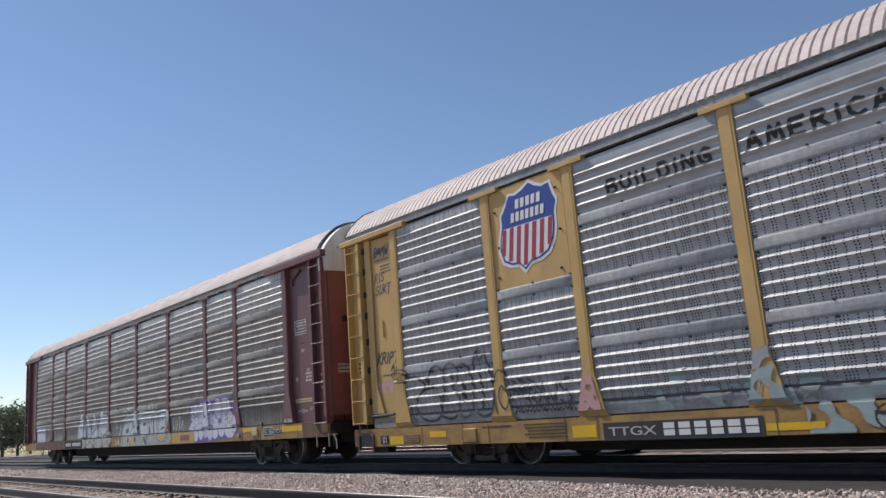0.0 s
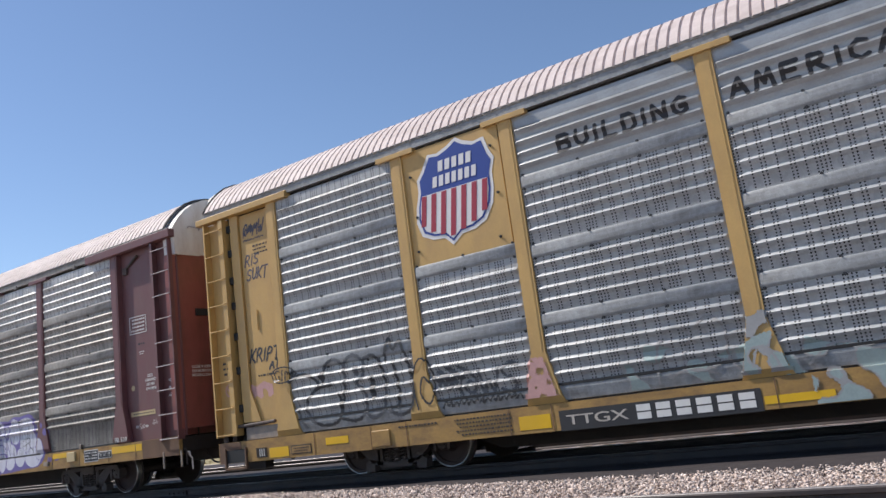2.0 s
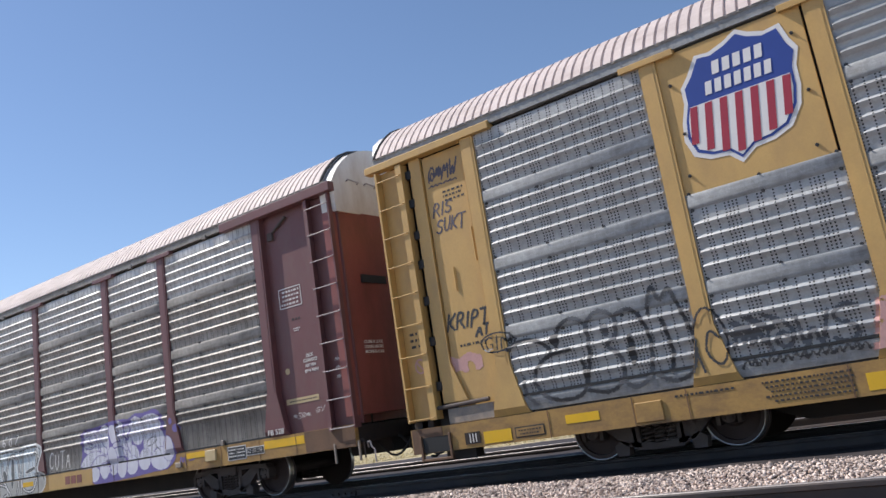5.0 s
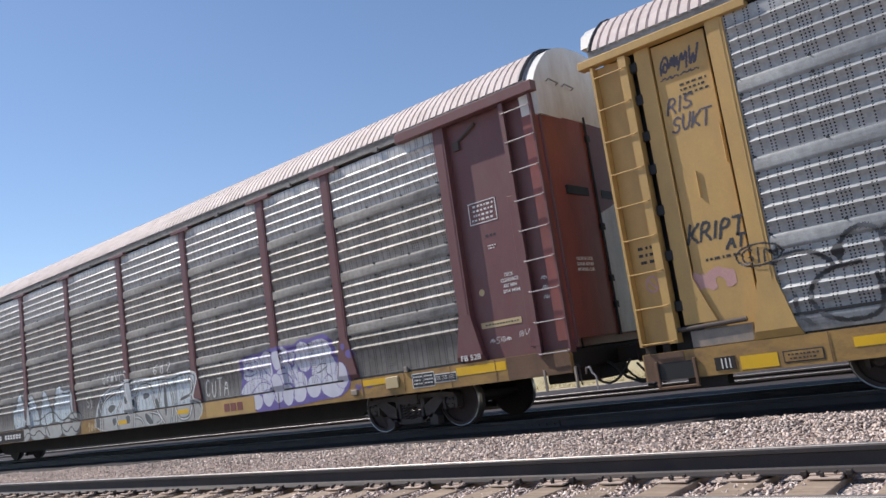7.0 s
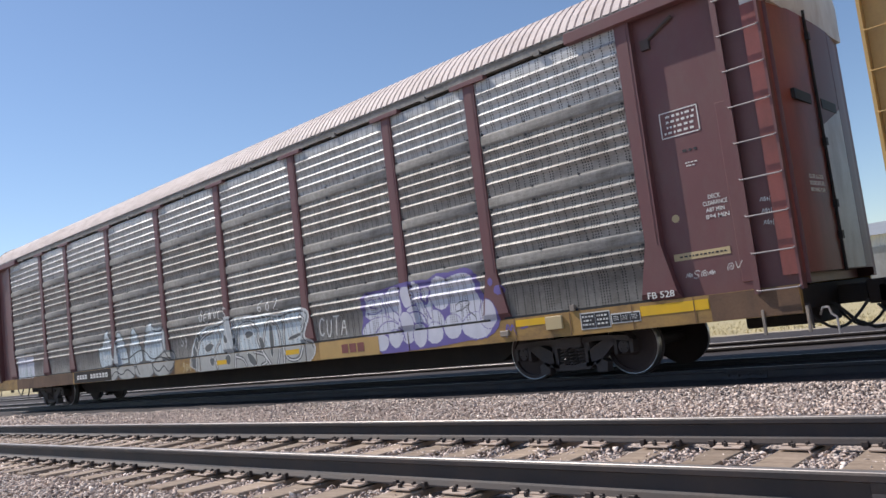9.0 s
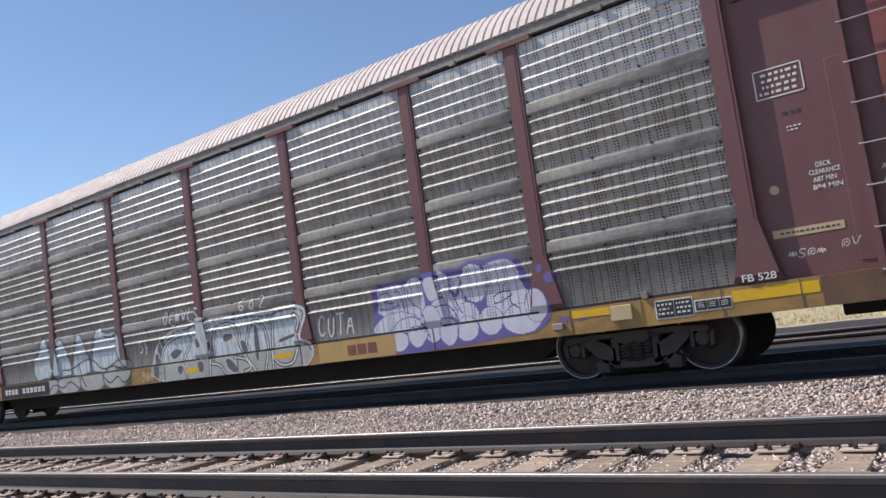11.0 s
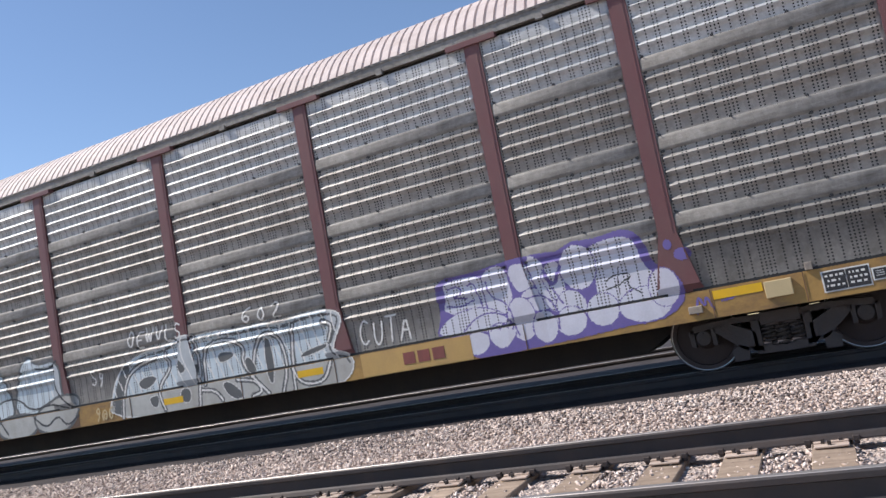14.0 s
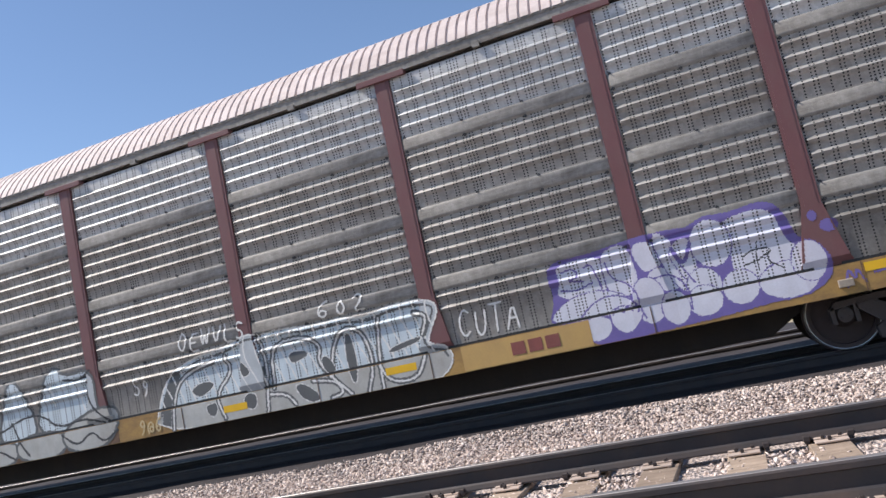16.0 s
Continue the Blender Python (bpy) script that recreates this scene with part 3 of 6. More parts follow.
def side_post(sill, top, flare_top, left=0.29, right=0.29, mat=None):
    """An upright with a folded gusset that widens to the sill."""
    bm = bmesh.new()
    w = 0.108
    prism_y(bm, [(-w, flare_top), (w, flare_top), (w, top), (-w, top)], SIDE - 0.012, SIDE + 0.10)
    prism_y(bm, [(-0.07, flare_top + 0.01), (0.07, flare_top + 0.01), (0.07, top), (-0.07, top)], SIDE - 0.018, SIDE - 0.010)
    za = sill + 0.10
    fa = 0.86
    ys = SIDE - 0.022
    out = [(-left * fa, za), (right * fa, za), (w + 0.004, flare_top + 0.015), (-w - 0.004, flare_top + 0.015)]
    prism_y(bm, out, ys, SIDE + 0.09)
    # the foot folds inward to the sill
    a = [bm.verts.new(p) for p in ((-left * fa, ys, za), (right * fa, ys, za), (right, ys + 0.05, sill + 0.004), (-left, ys + 0.05, sill + 0.004))]
    b = [bm.verts.new(p) for p in ((-left * fa, SIDE + 0.09, za), (right * fa, SIDE + 0.09, za), (right, SIDE + 0.09, sill + 0.004), (-left, SIDE + 0.09, sill + 0.004))]
    for f in ((a[0], a[3], a[2], a[1]), (b[0], b[1], b[2], b[3]), (a[0], b[0], b[3], a[3]), (a[1], a[2], b[2], b[1]), (a[3], b[3], b[2], a[2])):
        bm.faces.new(f)
    return finish(bm, "post", mat)


def post_cap(mat):
    bm = bmesh.new()
    box(bm, -0.36, 0.36, SIDE - 0.05, SIDE + 0.06, 4.735, 4.80)
    box(bm, -0.36, 0.36, SIDE - 0.05, SIDE - 0.035, 4.72, 4.745)
    return finish(bevelled(bm, 0.006), "post_cap", mat)


def roof_mesh(half, mat):
    pitch = 0.1453
    n = int(2 * half / pitch)
    xs = []
    for i in range(n):
        x = -half + i * pitch
        xs += [(x, 0.0), (x + 0.020, 0.0), (x + 0.030, 0.026), (x + 0.135, 0.026)]
    xs.append((half, 0.0))
    dirs = []
    for i, (y, z) in enumerate(ROOF):
        a, b = ROOF[max(i - 1, 0)], ROOF[min(i + 1, len(ROOF) - 1)]
        d = Vector((b[0] - a[0], b[1] - a[1])).normalized()
        dirs.append((-d.y, d.x))
    k = len(ROOF)
    verts = [(x, y + dirs[i][0] * h, z + dirs[i][1] * h) for x, h in xs for i, (y, z) in enumerate(ROOF)]
    faces = [(a * k + i, a * k + i + 1, (a + 1) * k + i + 1, (a + 1) * k + i) for a in range(len(xs) - 1) for i in range(k - 1)]
    me = bpy.data.meshes.new("roof")
    me.from_pydata(verts, [], faces)
    me.materials.append(mat)
    return me


def truck(parent, X, wheel_r, drop, mats, seed=0):
    """A two-axle bogie with cast side frames, springs, bearing caps and wheels."""
    bm = bmesh.new()
    box(bm, X - 0.30, X + 0.30, -0.9, 0.9, wheel_r - 0.02, wheel_r + 0.05)
    t = part("truck", bevelled(bm, 0.01), M_truck, parent, "dusty cast-steel bogie")
    for s in (-1, 1):
        part("side_frame", bmesh_frame(X, wheel_r, s), M_truck, t)
    for a in (-0.889, 0.889):
        for s in (-1, 1):
            bm = bmesh.new()
            y = s * 0.79
            lathe_y(bm, [(0.05, y + s * 0.075), (0.12, y + s * 0.07), (0.15, y + s * 0.03), (wheel_r - 0.075, y + s * 0.0), (wheel_r - 0.07, y + s * 0.045),
                         (wheel_r - 0.012, y + s * 0.0475), (wheel_r, y + s * 0.035), (wheel_r, y - s * 0.055), (wheel_r + 0.025, y - s * 0.07), (wheel_r + 0.022, y - s * 0.09), (0.1, y - s * 0.05)], X + a, wheel_r, 40)
            w = part("wheel", bm, M_wheel, t, "brown steel wheel", True)
            bm = bmesh.new()
            lathe_y(bm, [(wheel_r - 0.020, y + s * 0.050), (wheel_r - 0.012, y + s * 0.052), (wheel_r + 0.0025, y + s * 0.036), (wheel_r + 0.0025, y - s * 0.05), (wheel_r - 0.02, y - s * 0.053)], X + a, wheel_r, 40, False)
            part("rim", bm, M_rim, w, "bright worn wheel rim", True)
        bm = bmesh.new()
        tube(bm, (X + a, -0.8, wheel_r), (X + a, 0.8, wheel_r), 0.085, 12)
        part("axle", bm, M_wheel, t)
        for s in (-1, 1):
            bm = bmesh.new()
            y = s * 0.98
            lathe_y(bm, [(0.105, y - s * 0.12), (0.11, y + s * 0.05), (0.085, y + s * 0.09), (0.03, y + s * 0.1)], X + a, wheel_r, 18)
            for i in range(3):
                an = math.radians(90 + 120 * i)
                tube(bm, (X + a + 0.055 * math.cos(an), y + s * 0.09, wheel_r + 0.055 * math.sin(an)), (X + a + 0.055 * math.cos(an), y + s * 0.115, wheel_r + 0.055 * math.sin(an)), 0.014, 6)
            part("bearing_cap", bm, M_truck, t, smooth=True)
    for s in (-1, 1):
        for k in range(3):
            bm = bmesh.new()
            cx, cy = X - 0.16 + 0.16 * k, s * 1.0
            z0 = wheel_r - 0.22
            pts = [(cx + 0.068 * math.cos(a), cy + 0.068 * math.sin(a), z0 + 0.26 * a / (2 * math.pi * 5.5)) for a in np.linspace(0, 2 * math.pi * 5.5, 56)]
            bent_tube(bm, pts, 0.015, 5)
            part("spring", bm, M_truck, t)
    bm = bmesh.new()
    box(bm, X - 0.22, X + 0.22, -1.12, 1.12, wheel_r + 0.05, wheel_r + 0.20)
    part("bolster", bevelled(bm, 0.01), M_truck, t)
    return t


def bmesh_frame(X, r, s):
    bm = bmesh.new()
    y0, y1 = s * 0.93, s * 1.08
    y0, y1 = min(y0, y1), max(y0, y1)
    for m in (-1, 1):
        def f(pts):
            pts = [(X + m * x, z) for x, z in pts]
            prism_y(bm, pts if m > 0 else pts[::-1], y0, y1)
        f([(0.0, r + 0.17), (0.5, r + 0.19), (0.98, r + 0.16), (1.04, r + 0.07), (0.80, r + 0.10), (0.5, r + 0.115), (0.0, r + 0.11)])
        f([(0.29, r - 0.25), (0.45, r - 0.21), (0.76, r + 0.06), (0.76, r + 0.115), (0.56, r + 0.115), (0.29, r - 0.02)])
        f([(0.24, r - 0.26), (0.33, r - 0.22), (0.33, r + 0.13), (0.24, r + 0.13)])
        f([(0.0, r - 0.29), (0.30, r - 0.28), (0.40, r - 0.17), (0.0, r - 0.215)])
        f([(0.74, r - 0.10), (0.79, r - 0.10), (0.79, r + 0.10), (0.74, r + 0.12)])
        f([(0.99, r - 0.10), (1.04, r - 0.08), (1.05, r + 0.09), (0.99, r + 0.12)])
        f([(0.42, r - 0.33), (0.58, r - 0.33), (0.60, r - 0.20), (0.50, r - 0.14), (0.40, r - 0.18)])
    box(bm, X - 0.26, X + 0.26, y0 - 0.01, y1 + 0.01, r + 0.10, r + 0.145)
    for k in (-0.1, 0.1):
        box(bm, X + k - 0.07, X + k + 0.07, y0 - 0.015, y1 + 0.015, r + 0.03, r + 0.06)
    return bm


def ladder(parent, x0, x1, z0, z1, mat, rung_mat, rungs, boxed):
    """A side ladder: two stiles, a back sheet and round rungs."""
    bm = bmesh.new()
    prism_y(bm, [(x0 + 0.036, z0 + 0.01), (x1 - 0.036, z0 + 0.01), (x1 - 0.036, z1), (x0 + 0.036, z1)], SIDE + (0.08 if boxed else 0.085), SIDE + (0.11 if boxed else 0.098))
    st = part("ladder", bm, mat, parent)
    wide, slim = (0.035, 0.11) if boxed else (0.075, 0.03)
    for a, b, front in ((x0, x0 + wide, -0.05), (x1 - slim, x1, -0.045)):
        bm = bmesh.new()
        prism_y(bm, [(a, z0), (b, z0), (b, z1), (a, z1)], SIDE + front, SIDE + front + 0.015)
        e0, e1 = (a, a + 0.03) if a == x0 else (b - 0.03, b)
        prism_y(bm, [(e0, z0), (e1, z0), (e1, z1), (e0, z1)], SIDE + front + 0.015, SIDE + (0.12 if boxed else 0.098))
        part("stile", bm, mat, st)
    for i in range(rungs):
        z = z0 + 0.03 + (z1 - z0 - 0.20) * i / (rungs - 1)
        bm = bmesh.new()
        y = SIDE - 0.06
        bent_tube(bm, [(x0 + 0.03, SIDE - 0.04, z + 0.015), (x0 + 0.045, y, z), (x1 - 0.045, y, z), (x1 - 0.02, SIDE - 0.04, z + 0.015)], 0.0095, 7)
        part("rung", bm, rung_mat, st, "", True)
    return st


def autorack(xc, label, sill0, sill1, sheet_mat, band_mat, paint, chord_paint, sill_paint, flare, wheel_r, shield_bay=None):
    car = thing("autorack_car", pose(xc, 1.5, 0), label, "railway car", "coupled autorack cars")
    # side sills, deck and centre sill
    for s in (-1, 1):
        bm = bmesh.new()
        y = s * 1.46
        prism_x(bm, [(y - s * 0.0 - 0.035, sill0), (y + 0.035, sill0), (y + 0.035, sill1), (y - 0.035, sill1)], -HALF + 0.1, HALF - 0.1)
        prism_x(bm, [(s * 1.40, sill0), (s * 1.47, sill0), (s * 1.47, sill0 + 0.02), (s * 1.40, sill0 + 0.02)], -HALF + 0.1, HALF - 0.1)
        part("side_sill", bm, sill_paint, car, "dusty ochre side sill" if s < 0 else "")
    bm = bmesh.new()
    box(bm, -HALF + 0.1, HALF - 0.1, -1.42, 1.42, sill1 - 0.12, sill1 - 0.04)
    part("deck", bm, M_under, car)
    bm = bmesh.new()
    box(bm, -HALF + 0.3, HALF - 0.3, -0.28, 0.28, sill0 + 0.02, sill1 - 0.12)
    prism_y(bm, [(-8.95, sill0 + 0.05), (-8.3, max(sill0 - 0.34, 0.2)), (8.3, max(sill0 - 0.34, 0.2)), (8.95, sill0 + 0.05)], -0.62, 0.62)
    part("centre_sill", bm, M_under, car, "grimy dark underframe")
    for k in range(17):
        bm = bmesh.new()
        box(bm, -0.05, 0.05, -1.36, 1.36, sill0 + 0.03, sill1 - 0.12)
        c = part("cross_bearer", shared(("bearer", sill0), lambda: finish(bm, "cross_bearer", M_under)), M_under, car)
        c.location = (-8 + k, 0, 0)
    # roof and eaves
    roof = part("roof", roof_mesh(HALF - 0.12, M_roof), M_roof, car, "pinkish weathered ribbed metal roof")
    for s in (-1, 1):
        bm = bmesh.new()
        y0, y1 = sorted((s * 1.38, s * 1.50))
        box(bm, -HALF + 0.1, HALF - 0.1, y0, y1, 4.80, 4.925)
        part("eave_beam", bm, chord_paint, car)
        bm = bmesh.new()
        y0, y1 = sorted((s * 1.47, s * 1.512))
        box(bm, -HALF + 0.1, HALF - 0.1, y0, y1, 4.915, 4.945)
        for i in range(int(2 * HALF / 0.31)):
            x = -HALF + 0.2 + i * 0.31
            tube(bm, (x, s * 1.511, 4.93), (x, s * 1.525, 4.93), 0.012, 5)
        part("roof_flashing", bm, M_band_b, car)
    # far side, never faced
    bm = bmesh.new()
    box(bm, -HALF + 0.2, HALF - 0.2, 1.40, 1.46, sill1, 4.80)
    part("far_side_wall", bm, sheet_mat, car)
    # added dark sheet behind the side, standing in for the shade inside the car
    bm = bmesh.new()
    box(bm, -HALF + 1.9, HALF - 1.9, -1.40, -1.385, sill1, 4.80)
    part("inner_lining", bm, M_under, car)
    for i, X in enumerate(POSTS):
        p = part("post", shared(("post", paint.name), lambda: side_post(sill1, 4.74, flare, mat=paint)) if abs(X) > 8 or shield_bay is not None else shared(("slim", paint.name), lambda: side_post(sill1, 4.74, flare, 0.2, 0.24, paint)), paint, car)
        p.location = (X, 0, 0)
        c = part("post_cap", shared(("cap", paint.name), lambda: post_cap(paint)), paint, p)
    for a, b in zip(POSTS, POSTS[1:]):
        w, X = round(b - a - 0.19, 3), (a + b) / 2
        shield = shield_bay is not None and abs(a - shield_bay) < 0.01
        for k, (z0, z1) in enumerate(SHEETS):
            if shield and k < 2:
                continue
            if shield:
                z1 = 2.82
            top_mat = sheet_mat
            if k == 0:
                top_mat = M_galv_pale if shield_bay is None else M_plain_y if a > -7.2 else sheet_mat
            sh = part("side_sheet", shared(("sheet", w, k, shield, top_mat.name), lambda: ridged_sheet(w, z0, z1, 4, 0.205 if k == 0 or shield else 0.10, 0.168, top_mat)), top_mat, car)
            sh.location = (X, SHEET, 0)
        base = sill1 + 0.02
        if sill1 < 0.9:
            base = 1.0

            def skirt():
                k = bmesh.new()
                prism_x(k, [(SIDE + 0.035, 0.785), (SIDE + 0.06, 0.785), (SIDE + 0.06, 0.975), (SIDE + 0.012, 0.975), (SIDE + 0.012, 0.93)], -w / 2 + 0.04, w / 2 - 0.04)
                return finish(bevelled(k, 0.004), "skirt", band_mat)

            # black box behind the skirt, painted in as the shade of the gap
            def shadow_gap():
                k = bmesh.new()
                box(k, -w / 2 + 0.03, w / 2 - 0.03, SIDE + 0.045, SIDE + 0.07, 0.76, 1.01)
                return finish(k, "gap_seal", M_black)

            sk = part("skirt", shared(("skirt", w), skirt), band_mat, car, "smooth grey skirt panel")
            sk.location = (X, 0, 0)
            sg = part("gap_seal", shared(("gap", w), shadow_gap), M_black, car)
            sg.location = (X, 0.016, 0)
        n = 4 if sill1 < 0.9 else 2
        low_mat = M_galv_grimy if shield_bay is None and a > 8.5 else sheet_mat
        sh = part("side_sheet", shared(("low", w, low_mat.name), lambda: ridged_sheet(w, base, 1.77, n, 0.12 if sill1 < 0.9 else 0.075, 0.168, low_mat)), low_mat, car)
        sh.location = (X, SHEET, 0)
        # black strip along the sheet's lower edge, drawn as the joint's shade
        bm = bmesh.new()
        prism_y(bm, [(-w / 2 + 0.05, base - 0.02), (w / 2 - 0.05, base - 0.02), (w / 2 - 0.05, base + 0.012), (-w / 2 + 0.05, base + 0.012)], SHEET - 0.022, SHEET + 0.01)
        g = part("gap_seal", shared(("low_gap", w, sill1), lambda: finish(bm, "gap_seal", M_black)), M_black, car)
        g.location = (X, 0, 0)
        for k, z in enumerate(BANDS):
            if shield and k == 0:
                continue
            bd = part("stiffener_band", shared(("band", w, band_mat.name), lambda: ledge_band(w, band_mat)), band_mat, car)
            bd.location = (X, SHEET - 0.003, z + (0.09 if shield and k == 1 else 0))
            band_bolts(w, bd)
    for X in (-9.98, 9.98):
        truck(car, X, wheel_r, sill0, None)
    return car


def brown_end(car, sill0, sill1, s):
    """The end bay: recessed panel, ladder and the folding end doors. s: which end along the car."""
    paint = M_brown
    X = lambda v: s * v
    bm = bmesh.new()
    a, b = sorted((X(11.87), X(13.62)))
    prism_y(bm, [(a, sill1), (b, sill1), (b, 4.80), (a, 4.80)], SIDE + 0.10, SIDE + 0.13)
    pan = part("end_panel", bm, paint, car, "maroon painted end panel with stencilling")
    bm = bmesh.new()
    a, b = sorted((X(12.83), X(13.0)))
    prism_y(bm, [(a, sill1 + 0.1), (b, sill1 + 0.1), (b, 3.35), (a, 3.35)], SIDE + 0.088, SIDE + 0.10)
    part("door_leaf", bevelled(bm, 0.006), paint, pan)
    bm = bmesh.new()
    a, b = sorted((X(10.9), X(13.66)))
    box(bm, a, b, SIDE - 0.085, SIDE + 0.06, 4.73, 4.89)
    part("eave_bracket", bevelled(bm, 0.01), paint, car)
    a, b = sorted((X(13.01), X(13.57)))
    ladder(car, a, b, sill1 - 0.06, 4.72, paint, M_chrome, 9, False)
    # end doors
    e = X(13.34)
    bm = bmesh.new()
    a, b = sorted((e - 0.05, e + 0.05))
    box(bm, a, b, -1.30, 1.30, sill1, 4.40)
    door = part("end_door", bm, M_oxide, car, "red oxide folding end doors")
    bm = bmesh.new()
    pts = [(y * 0.985, z - 0.02) for y, z in ROOF]
    prism_x(bm, [(-1.45, 4.40), (1.45, 4.40)] + [(-y, z) for y, z in pts], min(e, e + s * 0.31), max(e, e + s * 0.31))
    part("end_gable", bm, M_white, car, "scuffed white gable above the end doors")
    for (y0, y1, mt, d) in ((-1.47, -0.25, M_oxide, 0.33), (-0.23, 0.75, M_brown, 0.33), (0.77, 1.32, M_brown, 0.33)):
        bm = bmesh.new()
        out = []
        for k in range(9):
            f = k / 8
            y = y0 + (y1 - y0) * f
            out.append((y, d - 0.10 * abs(y / 1.46) ** 3))
        vs = [[bm.verts.new((e + s * dx, y, z)) for z in (sill1 + 0.12, 4.42)] for y, dx in out]
        vb = [[bm.verts.new((e, y, z)) for z in (sill1 + 0.12, 4.42)] for y, dx in out]
        for i in range(8):
            bm.faces.new((vs[i][0], vs[i + 1][0], vs[i + 1][1], vs[i][1]))
            bm.faces.new((vs[i][1], vs[i + 1][1], vb[i + 1][1], vb[i][1]))
            bm.faces.new((vs[i][0], vs[i + 1][0], vb[i + 1][0], vb[i][0]))
        for i in (0, 8):
            bm.faces.new((vs[i][0], vs[i][1], vb[i][1], vb[i][0]))
        part("door_panel", bm, mt, door, "", True)
    # pale sheet on the lower leaf: fading and a sky reflection put into colour
    bm = bmesh.new()
    for k in range(8):
        ya, yb = -0.22 + 0.96 * k / 8, -0.22 + 0.96 * (k + 1) / 8
        da, db = [0.334 - 0.10 * abs(v / 1.46) ** 3 for v in (ya, yb)]
        bm.faces.new([bm.verts.new(p) for p in ((e + s * da, ya, sill1 + 0.13), (e + s * db, yb, sill1 + 0.13), (e + s * db, yb, 3.0 + 0.3 * k / 7), (e + s * da, ya, 3.0 + 0.3 * (k - 1) / 7))])
    bmesh.ops.remove_doubles(bm, verts=bm.verts, dist=0.001)
    part("repainted_panel", bm, M_doorw, door, "lower door leaf coloured white for fading and reflected sky", True)
    for y in (-0.75, 0.25):
        bm = bmesh.new()
        a, b = sorted((e + s * 0.10, e + s * 0.338))
        box(bm, a, b, y - 0.30, y + 0.30, 3.22, 3.35)
        part("slot_window", bm, M_black, door, "black slot in the end door")
    bm = bmesh.new()
    tube(bm, (e + s * 0.35, -0.24, sill1 + 0.1), (e + s * 0.35, -0.24, 4.5), 0.018)
    for z in (1.5, 1.9, 2.7, 4.1):
        a, b = sorted((e + s * 0.32, e + s * 0.38))
        box(bm, a, b, -0.28, -0.20, z, z + 0.10)
    part("lock_rod", bm, M_black, door)
    bm = bmesh.new()
    a, b = sorted((e + s * 0.0, e + s * 0.25))
    box(bm, a, b, 1.34, 1.46, sill1, 4.80)
    part("corner_post", bm, M_brown, car)
    for k, y in enumerate((-1.0, -0.55)):
        bm = bmesh.new()
        xg = e + s * 0.31
        bent_tube(bm, [(xg, y - 0.12, 4.95), (xg + s * 0.05, y - 0.12, 4.97), (xg + s * 0.05, y + 0.14, 4.95), (xg, y + 0.14, 4.93)], 0.012)
        part("grab_iron", bm, M_chrome, car)
    # dark roof end hoop
    bm = bmesh.new()
    xa = X(13.44)
    for (p, q) in zip(ROOF, ROOF[1:]):
        tube(bm, (xa, p[0], p[1] + 0.01), (xa, q[0], q[1] + 0.01), 0.035, 6)
    part("roof_end_hoop", bm, M_black, car, "black rubber strip round the roof end")
    return pan


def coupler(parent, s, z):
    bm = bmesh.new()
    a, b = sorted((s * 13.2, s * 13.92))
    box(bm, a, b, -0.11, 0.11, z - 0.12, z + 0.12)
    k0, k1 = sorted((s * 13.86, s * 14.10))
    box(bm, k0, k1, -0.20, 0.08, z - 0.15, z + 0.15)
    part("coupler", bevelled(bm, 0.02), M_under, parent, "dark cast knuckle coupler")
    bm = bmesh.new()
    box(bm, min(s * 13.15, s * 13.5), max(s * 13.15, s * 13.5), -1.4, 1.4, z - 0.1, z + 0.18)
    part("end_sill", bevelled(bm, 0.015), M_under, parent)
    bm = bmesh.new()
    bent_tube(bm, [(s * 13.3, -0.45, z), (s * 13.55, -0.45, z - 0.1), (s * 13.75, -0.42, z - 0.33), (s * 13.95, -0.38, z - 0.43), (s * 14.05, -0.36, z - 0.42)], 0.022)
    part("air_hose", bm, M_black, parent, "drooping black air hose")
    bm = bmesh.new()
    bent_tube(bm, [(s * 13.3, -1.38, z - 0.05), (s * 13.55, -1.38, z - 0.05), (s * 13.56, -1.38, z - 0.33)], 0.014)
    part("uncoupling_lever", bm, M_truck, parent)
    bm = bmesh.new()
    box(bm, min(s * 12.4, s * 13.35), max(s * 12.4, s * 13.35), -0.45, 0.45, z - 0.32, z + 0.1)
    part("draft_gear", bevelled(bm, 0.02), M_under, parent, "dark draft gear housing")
    for y, drop in ((-0.75, 0.30), (0.35, 0.36)):
        bm = bmesh.new()
        bent_tube(bm, [(s * (13.25 + 0.75 * k / 8), y + 0.05 * k / 8, z - 0.08 - drop * math.sin(math.pi * k / 8)) for k in range(9)], 0.018)
        part("brake_hose", bm, M_black, parent)
    bm = bmesh.new()
    tube(bm, (s * 13.45, -1.0, z + 0.12), (s * 13.45, -1.0, z + 0.45), 0.015)
    bmesh.ops.create_cone(bm, cap_ends=True, segments=14, radius1=0.13, radius2=0.13, depth=0.03, matrix=Matrix.Translation((s * 13.45, -1.0, z + 0.45)) @ Matrix.Rotation(radians(90), 4, "Y"))
    part("hand_wheel", bm, M_under, parent)


BROWN = autorack(-9.0, "maroon autorack car with dull galvanised side sheets and graffiti", 0.655, 0.995, M_galv_b, M_band_b, M_brown, M_band_b, M_ochre, 1.70, 0.42)
PANEL = brown_end(BROWN, 0.655, 0.995, 1)
brown_end(BROWN, 0.655, 0.995, -1)
coupler(BROWN, 1, 0.80)
coupler(BROWN, -1, 0.80)
YELLOW = autorack(19.09, "yellow autorack car with perforated galvanised side sheets", 0.41, 0.76, M_galv_y, M_band_y, M_yellow, M_band_y, M_ochre, 1.42, 0.38, shield_bay=-9.0)
coupler(YELLOW, -1, 0.74)


